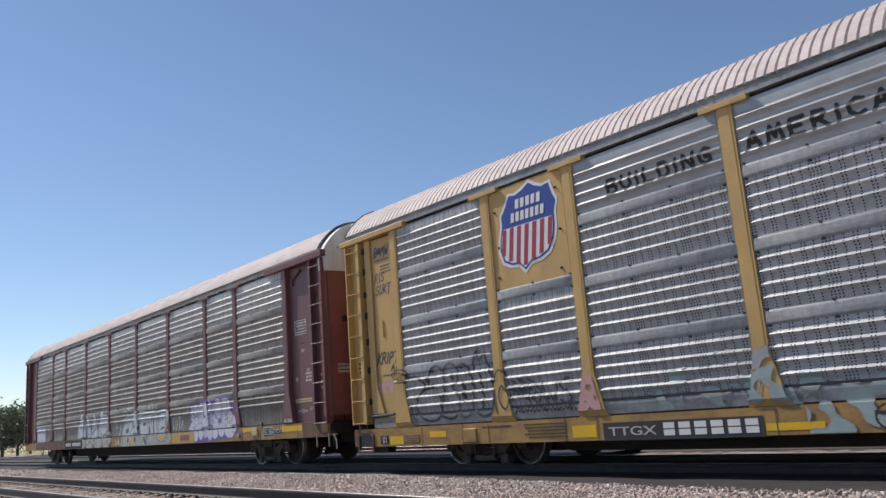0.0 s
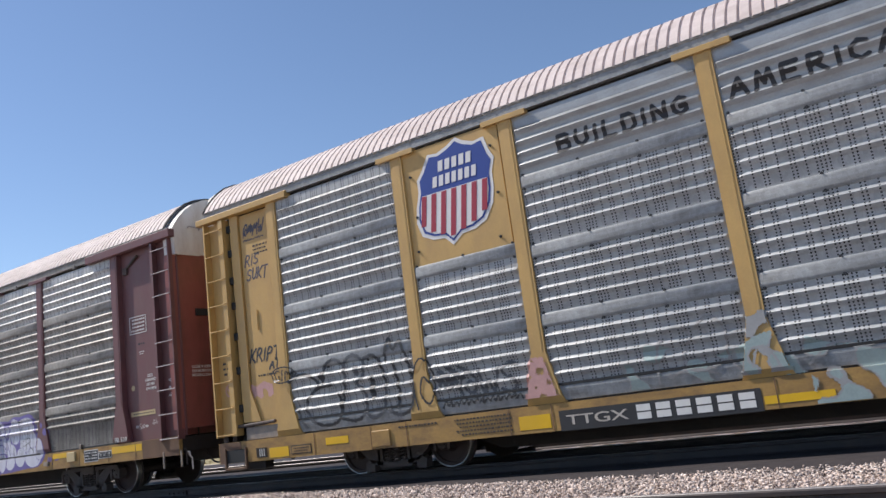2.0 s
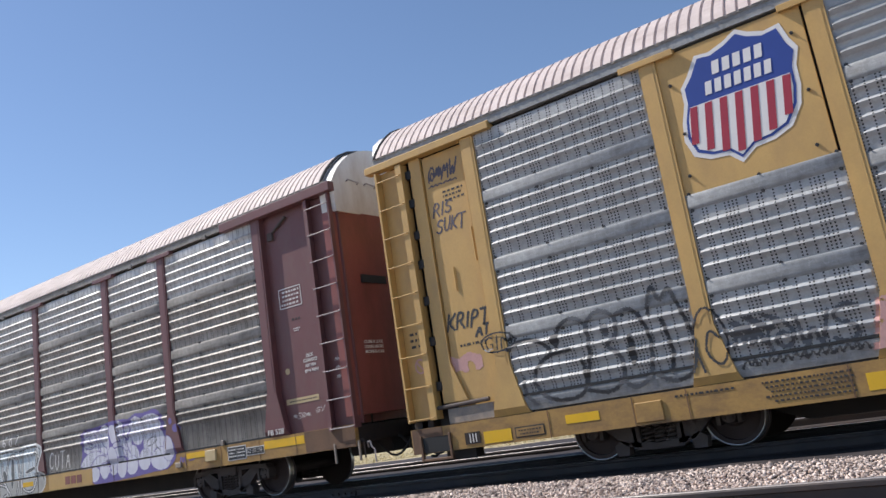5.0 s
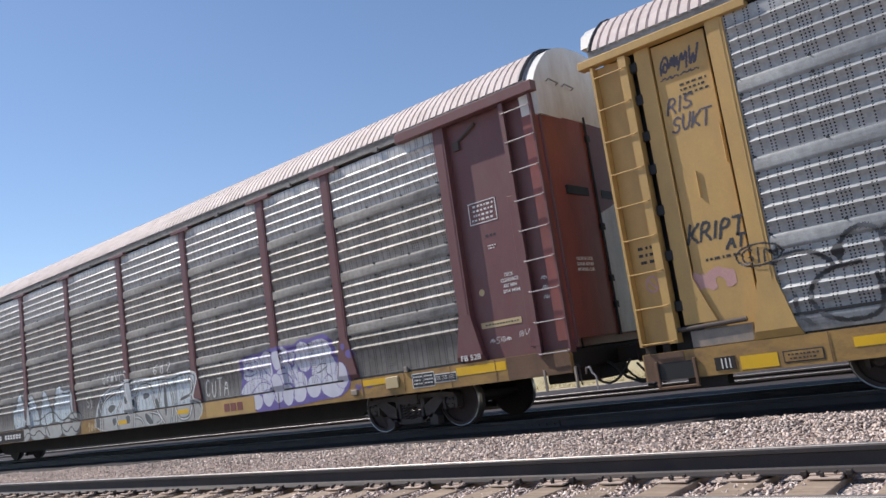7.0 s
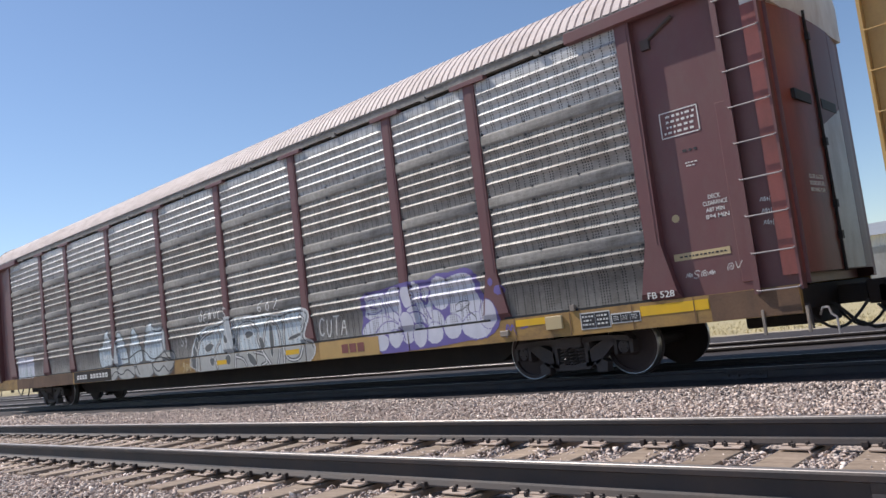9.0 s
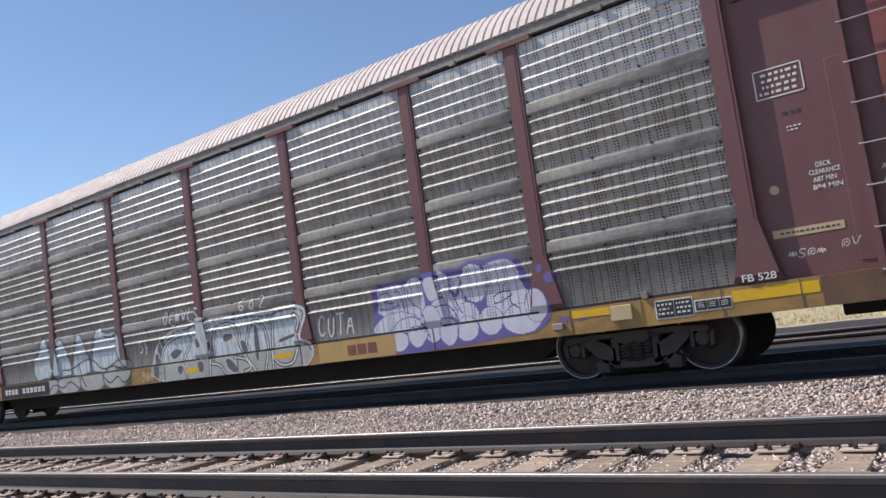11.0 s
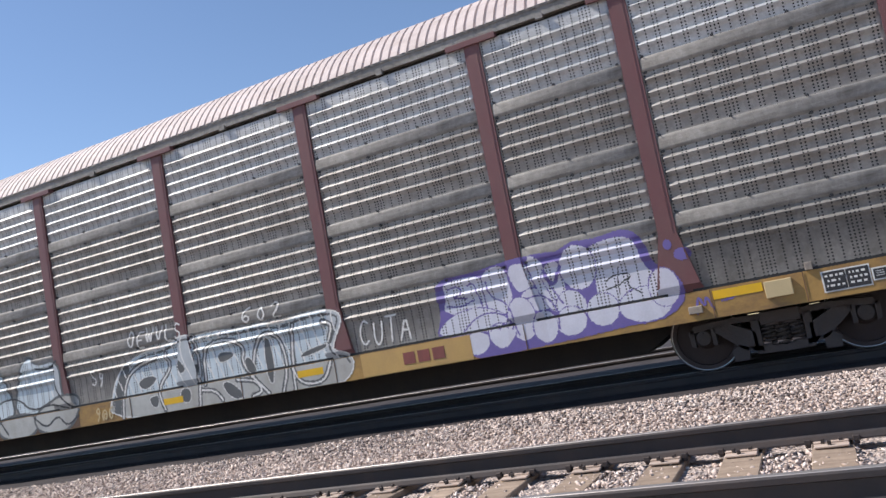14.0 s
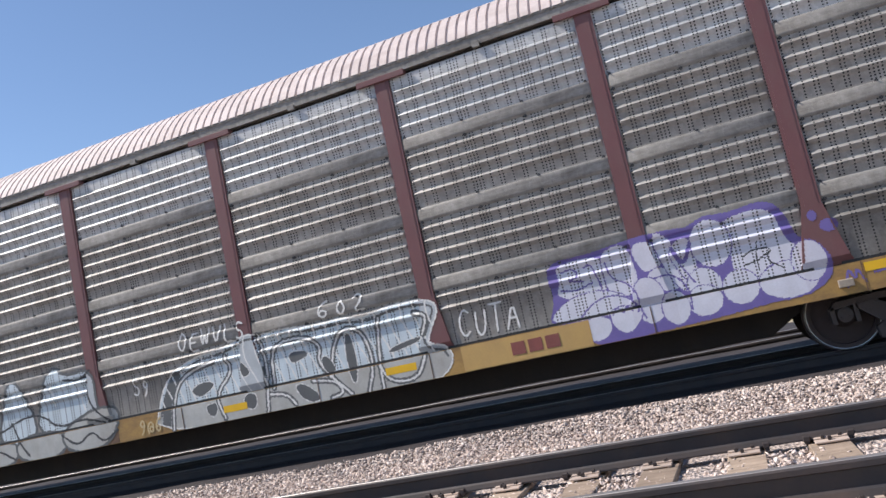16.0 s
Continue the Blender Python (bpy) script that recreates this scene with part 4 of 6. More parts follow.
# ---- the yellow car's end ----
def yellow_end(car, sill1):
    X0 = 19.09
    ladder(car, 5.60 - X0, 6.12 - X0, sill1 + 0.1, 4.70, M_yellow, M_yellow, 9, True)
    # black sheet behind the door: the recess's shade given as colour
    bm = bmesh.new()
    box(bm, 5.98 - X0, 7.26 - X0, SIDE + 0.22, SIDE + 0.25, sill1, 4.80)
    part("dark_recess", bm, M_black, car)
    bm = bmesh.new()
    box(bm, 6.435 - X0, 7.155 - X0, SIDE + 0.085, SIDE + 0.12, sill1 + 0.14, 4.70)
    door = part("end_panel", bevelled(bm, 0.006), M_yellow, car, "yellow end panel with sprayed tags")
    bm = bmesh.new()
    prism_y(bm, [(6.21 - X0, sill1 + 0.30), (6.64 - X0, sill1 + 0.30), (6.42 - X0, 1.62), (6.42 - X0, 4.72), (6.21 - X0, 4.72)], SIDE + 0.045, SIDE + 0.13)
    part("door_frame", bevelled(bm, 0.006), M_yellow, car)
    for z in (1.25, 1.9, 2.5, 3.05, 3.5, 4.0, 4.45):
        bm = bmesh.new()
        box(bm, 6.13 - X0, 6.23 - X0, SIDE + 0.035, SIDE + 0.12, z, z + 0.13)
        part("hinge", bevelled(bm, 0.006), M_black, car, "greasy black door hinge")
    bm = bmesh.new()
    box(bm, 6.27 - X0, 7.05 - X0, SIDE + 0.03, SIDE + 0.2, sill1 + 0.004, sill1 + 0.22)
    part("step_beam", bevelled(bm, 0.01), M_scuffed, car, "scuffed pale step plate")
    bm = bmesh.new()
    tube(bm, (6.05 - X0, SIDE + 0.02, sill1 + 0.25), (7.0 - X0, SIDE + 0.02, sill1 + 0.27), 0.03, 10)
    part("step_pipe", bm, M_truck, car, "dark grey pipe over the step", True)
    bm = bmesh.new()
    box(bm, 5.78 - X0, 6.25 - X0, SIDE - 0.001, SIDE + 0.02, 0.415, 0.63)
    part("step_opening", bm, M_black, car, "dark opening in the sill end")
    bm = bmesh.new()
    box(bm, 5.74 - X0, 5.78 - X0, SIDE - 0.03, SIDE + 0.02, 0.30, 0.66)
    box(bm, 6.25 - X0, 6.29 - X0, SIDE - 0.03, SIDE + 0.02, 0.30, 0.66)
    box(bm, 5.78 - X0, 6.25 - X0, SIDE - 0.03, SIDE + 0.06, 0.30, 0.335)
    part("sill_stirrup", bevelled(bm, 0.006), M_rust, car, "rusty stirrup step under the ladder")
    bm = bmesh.new()
    box(bm, 6.52 - X0, 6.77 - X0, SIDE - 0.006, SIDE + 0.004, 0.46, 0.62)
    tag_plate = part("routing_plate", bm, M_under, car, "dark routing plate with pale marks")
    for k in range(3):
        bm = bmesh.new()
        box(bm, (6.60 + 0.05 * k) - X0, (6.615 + 0.05 * k) - X0, SIDE - 0.009, SIDE - 0.006, 0.48, 0.60)
        part("mark_bar", bm, M_letter, tag_plate)
    for x, z0, z1 in ((7.13, 2.95, 3.45), (6.72, 2.60, 2.95)):
        bm = bmesh.new()
        tube(bm, (x - X0, SIDE + 0.07, z0), (x - X0, SIDE + 0.07, z1), 0.012)
        part("door_handle", bm, M_yellow, door)
    bm = bmesh.new()
    prism_y(bm, [(5.42 - X0, 4.72), (7.74 - X0, 4.72), (7.74 - X0, 4.83), (5.42 - X0, 4.83)], SIDE - 0.06, SIDE + 0.10)
    prism_y(bm, [(5.42 - X0, 4.83), (7.74 - X0, 4.83), (7.74 - X0, 4.85), (5.42 - X0, 4.85)], SIDE - 0.02, SIDE + 0.10)
    part("eave_bracket", bevelled(bm, 0.008), M_yellow, car)
    e = -13.30
    bm = bmesh.new()
    box(bm, e - 0.05, e + 0.05, -1.40, 1.40, sill1, 4.80)
    part("end_wall", bm, M_yellow, car)
    bm = bmesh.new()
    pts = [(y * 0.97, z + 0.015) for y, z in ROOF[3:-3]]
    prism_x(bm, [(-1.2, 5.15), (1.2, 5.15)] + [(-y, z) for y, z in pts], e - 0.45, e - 0.1)
    part("end_gable", bm, M_white, car, "white cap at the roof end")
    bm = bmesh.new()
    for p, q in zip(ROOF, ROOF[1:]):
        tube(bm, (e - 0.17, p[0], p[1] + 0.012), (e - 0.17, q[0], q[1] + 0.012), 0.04, 6)
    part("roof_end_hoop", bm, M_black, car, "black rubber strip round the roof end")
    bm = bmesh.new()
    box(bm, 6.1 - X0, 6.6 - X0, SIDE + 0.1, SIDE + 0.3, 0.28, 0.45)
    part("step_box", bm, M_under, car)
    bm = bmesh.new()
    box(bm, 9.05 - X0, 9.40 - X0, SIDE - 0.02, SIDE + 0.1, 0.44, 0.68)
    part("jack_pad", bevelled(bm, 0.01), M_ochre, car, "ochre jacking pad")


yellow_end(YELLOW, 0.76)


# ---- shield panel and lettering on the yellow car ----
def shield_panel(car):
    X0 = 19.09
    bm = bmesh.new()
    box(bm, 10.17 - X0, 11.90 - X0, SIDE + 0.02, SIDE + 0.05, 2.98, 4.76)
    panel = part("shield_panel", bevelled(bm, 0.005), M_yellow, car, "flat yellow panel with a shield emblem")
    for x, z in ((10.32, 4.36), (10.36, 3.72), (10.31, 3.20), (11.76, 4.45), (11.78, 3.75), (11.72, 3.12)):
        b = part("bolt", shared("bolt", bolt_mesh), M_bolt, panel)
        b.location = (x - X0, SIDE + 0.018, z)
    cx, cz, lean = 11.06 - X0, 3.95, 0.16
    half = [(0.0, 0.74), (0.13, 0.66), (0.30, 0.60), (0.46, 0.62), (0.55, 0.42), (0.63, 0.30), (0.60, 0.12), (0.63, -0.10), (0.62, -0.30), (0.52, -0.50), (0.34, -0.58), (0.14, -0.60), (0.0, -0.72)]

    def outline(k, lo=-9.0, hi=9.0):
        right = [(x * k, z * k) for x, z in half]
        loop = right + [(-x, z) for x, z in right[-2:0:-1]]
        out = []
        for (ax, az), (bx, bz) in zip(loop, loop[1:] + loop[:1]):
            if lo <= az <= hi:
                out.append((ax, az))
            for lim in (lo, hi):
                if (az - lim) * (bz - lim) < 0:
                    f = (lim - az) / (bz - az)
                    out.append((ax + f * (bx - ax), lim))
        return [(cx + x + lean * z, cz + z) for x, z in out][::-1]

    for name, mat, k, lo, hi, y in (("shield_border", M_decalw, 1.08, -9, 9, 0.016), ("shield_field", M_blue, 1.0, -9, 9, 0.012), ("shield_lower", M_decalw, 0.95, -9, 0.06, 0.008)):
        bm = bmesh.new()
        patch(bm, outline(k, lo, hi), SIDE + y)
        part(name, bm, mat, panel)
    for i in range(-3, 4):
        bm = bmesh.new()
        x = i * 0.178
        zb = -0.64 * (1 - 0.16 * abs(i) ** 1.15 * 0.55) if abs(i) < 3 else -0.40
        w = 0.044
        patch(bm, [(cx + x - w + lean * zb, cz + zb), (cx + x + w + lean * zb, cz + zb), (cx + x + w + lean * 0.05, cz + 0.05), (cx + x - w + lean * 0.05, cz + 0.05)], SIDE + 0.004)
        part("shield_stripe", bm, M_red, panel)
    # company words reduced to plain bars
    for n, z0, w in ((5, 0.36, 0.62), (7, 0.14, 0.80)):
        for k in range(n):
            bm = bmesh.new()
            x = -w / 2 + (k + 0.5) * w / n
            h = w / n * 0.34
            patch(bm, [(cx + x - h + lean * z0, cz + z0), (cx + x + h + lean * z0, cz + z0), (cx + x + h + lean * (z0 + 0.16), cz + z0 + 0.16), (cx + x - h + lean * (z0 + 0.16), cz + z0 + 0.16)], SIDE + 0.006)
            part("lettering", bm, M_decalw, panel)


shield_panel(YELLOW)


def fitted(words, x0, x1, z, height, y, mat, parent, weight=0.0, shear=0.0):
    ob = lettering(words, 1.0, 0, 0, 0, mat, parent, weight=weight, shear=shear)
    co = np.array([v.co for v in ob.data.vertices])
    lo, hi = co.min(0), co.max(0)
    ob.data.transform(Matrix.Translation((x0, y, z)) @ Matrix.Diagonal(((x1 - x0) / (hi[0] - lo[0]), 1, height / (hi[2] - lo[2]), 1)) @ Matrix.Translation((-lo[0], 0, -lo[2])))
    return tagged(ob, kind="stuff")


YX, BX = 19.09, -9.0

def plate(name, x0, x1, z0, z1, mat, parent, y=SIDE + 0.0025, thick=0.003, label=""):
    bm = bmesh.new()
    box(bm, x0, x1, y - thick, y, z0, z1)
    return part(name, bm, mat, parent, label)


number_board = plate("number_board", 12.20 - YX, 14.74 - YX, 0.40, 0.66, M_ink, YELLOW, label="black number board")
fitted("TTGX", 12.30 - YX, 13.14 - YX, 0.47, 0.125, SIDE - 0.003, M_faded, number_board, 0.008)
bars(13.22 - YX, 14.70 - YX, 0.44, 0.64, 1, SIDE - 0.003, M_letter, number_board, cells=6)
for x0, x1, z0, z1 in ((6.83, 7.27, 0.44, 0.60), (8.10, 8.57, 0.55, 0.66), (11.60, 12.07, 0.46, 0.64), (14.76, 15.50, 0.47, 0.56), (19.4, 20.1, 0.47, 0.57)):
    plate("reflective_strip", x0 - YX, x1 - YX, z0, z1, M_markyel, YELLOW, label="bright yellow reflective strip")
w = plate("warning_plate", 7.33 - YX, 7.78 - YX, 0.46, 0.60, M_ink, YELLOW, label="small warning plate")
plate("plate_face", 7.345 - YX, 7.765 - YX, 0.475, 0.585, M_ochre, w, SIDE - 0.001)
bars(7.38 - YX, 7.73 - YX, 0.485, 0.575, 2, SIDE - 0.0045, M_ink, w)
bars(10.55 - YX, 11.5 - YX, 0.46, 0.72, 5, SIDE - 0.0, M_ink, YELLOW)
bars(9.5 - YX, 10.3 - YX, 0.66, 0.72, 1, SIDE - 0.0, M_ink, YELLOW)
bars(6.72 - YX, 7.1 - YX, 3.92, 4.12, 3, SIDE + 0.083, M_ink, YELLOW)
bars(6.62 - YX, 7.10 - YX, 1.78, 1.86, 1, SIDE + 0.083, M_ink, YELLOW)
bars(5.74 - YX, 5.98 - YX, 1.90, 2.18, 3, SIDE + 0.078, M_ink, YELLOW)

# the maroon car's stencils and plates
PY = SIDE + 0.097
fr = bmesh.new()
for x0, x1, z0, z1 in ((3.07, 3.60, 3.07, 3.085), (3.07, 3.60, 3.40, 3.415), (3.07, 3.085, 3.07, 3.415), (3.585, 3.60, 3.07, 3.415)):
    box(fr, x0 - BX, x1 - BX, PY - 0.003, PY, z0, z1)
table = part("data_table", fr, M_letter, BROWN, "white stencilled data table")
bars(3.11 - BX, 3.56 - BX, 3.10, 3.385, 4, PY, M_letter, table)
bars(3.32 - BX, 3.52 - BX, 2.82, 2.90, 1, PY, M_ink, BROWN)
bars(3.33 - BX, 3.50 - BX, 2.64, 2.72, 2, PY, M_letter, BROWN)
for words, x0, x1, z in (("DECK", 3.56, 3.72, 2.185), ("CLEARANCE", 3.48, 3.80, 2.105), ("A87 MIN", 3.51, 3.75, 2.02), ("B94 MIN", 3.50, 3.80, 1.935)):
    fitted(words, x0 - BX, x1 - BX, z, 0.055, PY, M_letter, BROWN, 0.01)
bm = bmesh.new()
tube(bm, (3.09 - BX, PY + 0.002, 2.02), (3.09 - BX, PY - 0.003, 2.02), 0.052, 20)
part("round_sticker", bm, M_cream, BROWN, "pale round inspection sticker")
plate("long_placard", 2.99 - BX, 3.74 - BX, 1.47, 1.56, M_cream, BROWN, PY, label="cream placard strip")
bars(3.03 - BX, 3.70 - BX, 1.49, 1.54, 1, PY - 0.004, M_ink, BROWN)
fitted("FB 528", 2.60 - BX, 2.98 - BX, 1.03, 0.085, SIDE - 0.0245, M_letter, BROWN, 0.008)
for words, z in (("CLOSE & LOCK", 2.20), ("DOORS BEFORE", 2.12), ("MOVING CAR", 2.04)):
    ob = fitted(words, 0, 0.42, z, 0.05, 0, M_letter, BROWN, 0.01)
    ob.data.transform(Matrix.Translation((13.757, -1.30, 0)) @ Matrix.Rotation(radians(90 - 4), 4, "Z"))
plate("reflective_strip", 0.35 - BX, 0.89 - BX, 0.865, 0.965, M_markyel, BROWN, label="bright yellow reflective strip")
plate("reflective_strip", 2.45 - BX, 3.40 - BX, 0.82, 0.95, M_markyel, BROWN, label="bright yellow reflective strip")
plate("reflective_strip", -8.17 - BX, -7.77 - BX, 0.77, 0.87, M_markyel, BROWN, label="bright yellow reflective strip")
plate("reflective_strip", -5.55 - BX, -5.10 - BX, 0.82, 0.92, M_markyel, BROWN, label="bright yellow reflective strip")
bm = bmesh.new()
box(bm, 0.91 - BX, 1.20 - BX, SIDE - 0.03, SIDE + 0.01, 0.77, 0.96)
part("card_holder", bevelled(bm, 0.006), M_cream, BROWN, "cream metal card holder")
for x0, x1, z0, z1, k in ((1.50, 1.98, 0.72, 0.955, 2), (1.99, 2.44, 0.76, 0.90, 3)):
    b = plate("data_board", x0 - BX, x1 - BX, z0, z1, M_letter, BROWN, label="black data board edged in white")
    wd = (x1 - x0 - 0.02) / k
    for i in range(k):
        plate("board_face", x0 + 0.012 + i * wd + 0.004 - BX, x0 + 0.008 + (i + 1) * wd - BX, z0 + 0.015, z1 - 0.015, M_ink, b, SIDE - 0.001)
        bars(x0 + 0.03 + i * wd - BX, x0 - 0.005 + (i + 1) * wd - BX, z0 + 0.04, z1 - 0.03, 3, SIDE - 0.0045, M_letter, b)
plate("painted_patch", -4.45 - BX, -2.75 - BX, 0.665, 0.985, M_yellow, BROWN, label="fresh yellow sill patch")
for k in range(3):
    plate("mark_bar", -3.78 + 0.225 * k - BX, -3.60 + 0.225 * k - BX, 0.745, 0.905, M_oxide, BROWN, SIDE - 0.002, label="plain red mark on the sill")
plate("dark_patch", -16.0 - BX, -13.55 - BX, 0.67, 0.985, M_under, BROWN, label="dark patch behind the car number")
bars(-15.8 - BX, -15.1 - BX, 0.76, 0.90, 1, SIDE - 0.002, M_letter, BROWN, cells=4)
bars(-14.9 - BX, -13.75 - BX, 0.76, 0.90, 1, SIDE - 0.002, M_letter, BROWN, cells=6)
plate("rust_patch", 3.42 - BX, 4.50 - BX, 0.662, 0.99, M_rust, BROWN, label="rust-stained end of the sill")
plate("rust_patch", -13.45 - BX, -10.1 - BX, 0.662, 0.99, M_rust, BROWN, SIDE + 0.0045, 0.001, label="grimy stretch of the sill")
plate("rust_patch", -20.6 - BX, -16.1 - BX, 0.662, 0.99, M_rust, BROWN, label="rusty stretch of the sill")
plate("rust_patch", 5.60 - YX, 6.15 - YX, 0.415, 0.755, M_rust, YELLOW, label="rust-stained end of the sill")
for x in (4.03, 4.54):
    bm = bmesh.new()
    box(bm, x - BX, x + 0.035 - BX, SIDE - 0.01, SIDE + 0.02, 0.44, 0.74)
    part("sill_step", bevelled(bm, 0.004), M_scuffed, BROWN)
bm = bmesh.new()
bent_tube(bm, [(4.66 - BX, SIDE + 0.1, 0.62), (4.72 - BX, SIDE + 0.02, 0.70), (4.79 - BX, SIDE, 0.70), (4.81 - BX, SIDE, 0.62), (4.86 - BX, SIDE, 0.58), (4.865 - BX, SIDE, 0.39)], 0.013)
part("uncoupling_lever", bm, M_chrome, BROWN, "pale cranked uncoupling lever", True)
bm = bmesh.new()
box(bm, 0.05 - BX, 0.21 - BX, SIDE - 0.04, SIDE + 0.02, 0.74, 0.83)
part("rope_bracket", bevelled(bm, 0.008), M_scuffed, BROWN, "scuffed steel bracket on the sill")
bm = bmesh.new()
box(bm, 1.36 - BX, 1.44 - BX, SIDE - 0.03, SIDE + 0.02, 1.0, 1.09)
part("sill_cleat", bevelled(bm, 0.006), M_scuffed, BROWN, "small pale cleat on the sill")
bm = bmesh.new()
bent_tube(bm, [(3.05 - BX, SIDE + 0.09, 4.42), (3.45 - BX, SIDE + 0.07, 4.62)], 0.03)
box(bm, 2.98 - BX, 3.10 - BX, SIDE + 0.05, SIDE + 0.10, 4.30, 4.44)
part("latch_arm", bm, M_truck, PANEL)
for a, b in zip(POSTS, POSTS[1:]):
    for car in (BROWN,):
        bm = bmesh.new()
        box(bm, (a + b) / 2 - 0.05, (a + b) / 2 + 0.05, SIDE - 0.03, SIDE + 0.02, 4.76, 4.83)
        part("eave_clip", bm, M_band_b, car)


for x in (-8.9, -6.6, -4.9, -2.0, 0.32, 1.32, 2.32, 3.2):
    plate("sill_seam", x - BX, x + 0.012 - BX, 0.66, 0.99, M_rust, BROWN, SIDE - 0.0005)
for x in (7.85, 9.02, 9.7, 11.45, 12.1, 14.9, 17.2):
    plate("sill_seam", x - YX, x + 0.012 - YX, 0.412, 0.755, M_rust, YELLOW, SIDE - 0.0005)

# ---- spray paint ----
M_ash = material("dark_ash_spray_paint", (0.102, 0.105, 0.108), 0.5, 0, 0.25, 4, 40, 0.05)
SKELETON = {
    "S": [[(0.9, 0.85), (0.5, 1.0), (0.1, 0.8), (0.25, 0.55), (0.75, 0.45), (0.9, 0.2), (0.5, 0.0), (0.1, 0.15)]],
    "C": [[(0.9, 0.85), (0.5, 1.0), (0.1, 0.7), (0.1, 0.3), (0.5, 0.0), (0.9, 0.15)]],
    "U": [[(0.1, 1.0), (0.1, 0.3), (0.5, 0.0), (0.9, 0.3), (0.9, 1.0)]],
    "T": [[(0.0, 1.0), (1.0, 1.0)], [(0.5, 1.0), (0.5, 0.0)]],
    "R": [[(0.1, 0.0), (0.1, 1.0), (0.7, 0.95), (0.8, 0.7), (0.6, 0.5), (0.15, 0.45)], [(0.4, 0.5), (0.95, 0.0)]],
    "O": [[(0.5, 1.0), (0.1, 0.7), (0.1, 0.3), (0.5, 0.0), (0.9, 0.3), (0.9, 0.7), (0.5, 1.0)]],
    "E": [[(0.9, 1.0), (0.1, 1.0), (0.1, 0.0), (0.9, 0.0)], [(0.1, 0.5), (0.75, 0.5)]],
    "G": [[(0.9, 0.85), (0.5, 1.0), (0.1, 0.7), (0.1, 0.3), (0.5, 0.0), (0.9, 0.2), (0.9, 0.45), (0.55, 0.45)]],
    "B": [[(0.08, 0.0), (0.08, 1.0), (0.65, 1.0), (0.85, 0.88), (0.85, 0.64), (0.65, 0.52), (0.08, 0.52)], [(0.65, 0.52), (0.92, 0.38), (0.92, 0.13), (0.7, 0.0), (0.08, 0.0)]],
    "D": [[(0.08, 0.0), (0.08, 1.0), (0.55, 1.0), (0.9, 0.75), (0.9, 0.25), (0.55, 0.0), (0.08, 0.0)]],
    "N": [[(0.08, 0.0), (0.08, 1.0), (0.92, 0.0), (0.92, 1.0)]],
    "K": [[(0.1, 0.0), (0.15, 1.0)], [(0.9, 1.0), (0.2, 0.45), (0.95, 0.0)]],
    "I": [[(0.5, 0.0), (0.5, 0.95)]],
    "P": [[(0.1, 0.0), (0.15, 1.0), (0.8, 0.9), (0.8, 0.55), (0.15, 0.45)]],
    "A": [[(0.0, 0.0), (0.5, 1.0), (0.95, 0.0)], [(0.2, 0.38), (0.8, 0.38)]],
    "L": [[(0.1, 1.0), (0.1, 0.0), (0.9, 0.0)]],
    "V": [[(0.05, 1.0), (0.5, 0.0), (0.95, 1.0)]],
    "W": [[(0.0, 1.0), (0.25, 0.0), (0.5, 0.8), (0.75, 0.0), (1.0, 1.0)]],
    "M": [[(0.0, 0.0), (0.2, 1.0), (0.5, 0.3), (0.8, 1.0), (1.0, 0.0)]],
    "6": [[(0.8, 0.95), (0.3, 0.8), (0.1, 0.3), (0.5, 0.0), (0.85, 0.25), (0.5, 0.5), (0.15, 0.3)]],
    "0": [[(0.5, 1.0), (0.15, 0.5), (0.5, 0.0), (0.85, 0.5), (0.5, 1.0)]],
    "2": [[(0.1, 0.8), (0.5, 1.0), (0.85, 0.7), (0.1, 0.0), (0.9, 0.0)]],
    "9": [[(0.8, 0.6), (0.4, 0.5), (0.15, 0.75), (0.5, 1.0), (0.85, 0.75), (0.7, 0.3), (0.4, 0.0)]],
    "4": [[(0.7, 0.0), (0.7, 1.0), (0.1, 0.35), (0.95, 0.35)]],
    ":": [[(0.5, 0.15), (0.52, 0.17)], [(0.5, 0.75), (0.52, 0.77)]],
    "~": [[(0.0, 0.3), (0.2, 0.9), (0.35, 0.2), (0.55, 1.0), (0.6, 0.1), (0.85, 0.8), (1.0, 0.3)]],
    "@": [[(0.2, 0.1), (0.0, 0.6), (0.5, 1.0), (1.0, 0.6), (0.8, 0.1), (0.3, 0.3), (0.5, 0.65), (0.75, 0.5)]],
}


def soften(line, times=2):
    for _ in range(times):
        if len(line) < 3:
            return line
        out = [line[0]]
        for (ax, az), (bx, bz) in zip(line, line[1:]):
            out += [(0.75 * ax + 0.25 * bx, 0.75 * az + 0.25 * bz), (0.25 * ax + 0.75 * bx, 0.25 * az + 0.75 * bz)]
        line = out + [line[-1]]
    return line


def word_lines(words, x0, x1, z0, z1, shear=0.0, wobble=0.0, seed=1, gap=0.12, round_off=2):
    rnd = random.Random(seed)
    weights = [0.5 if ch in "I:" else 1.0 for ch in words]
    lines, done = [], 0.0
    for i, ch in enumerate(words):
        cw = (x1 - x0) * weights[i] / sum(weights)
        start, done = x0 + done, done + cw
        if ch == " ":
            continue
        dz, sz = rnd.uniform(-wobble, wobble), 1 + rnd.uniform(-wobble, wobble)
        for ln in SKELETON[ch]:
            lines.append([(start + (gap + (1 - 2 * gap) * u) * cw + shear * v * (z1 - z0), z0 + (v * sz + dz) * (z1 - z0)) for u, v in soften(ln, round_off)])
    return lines


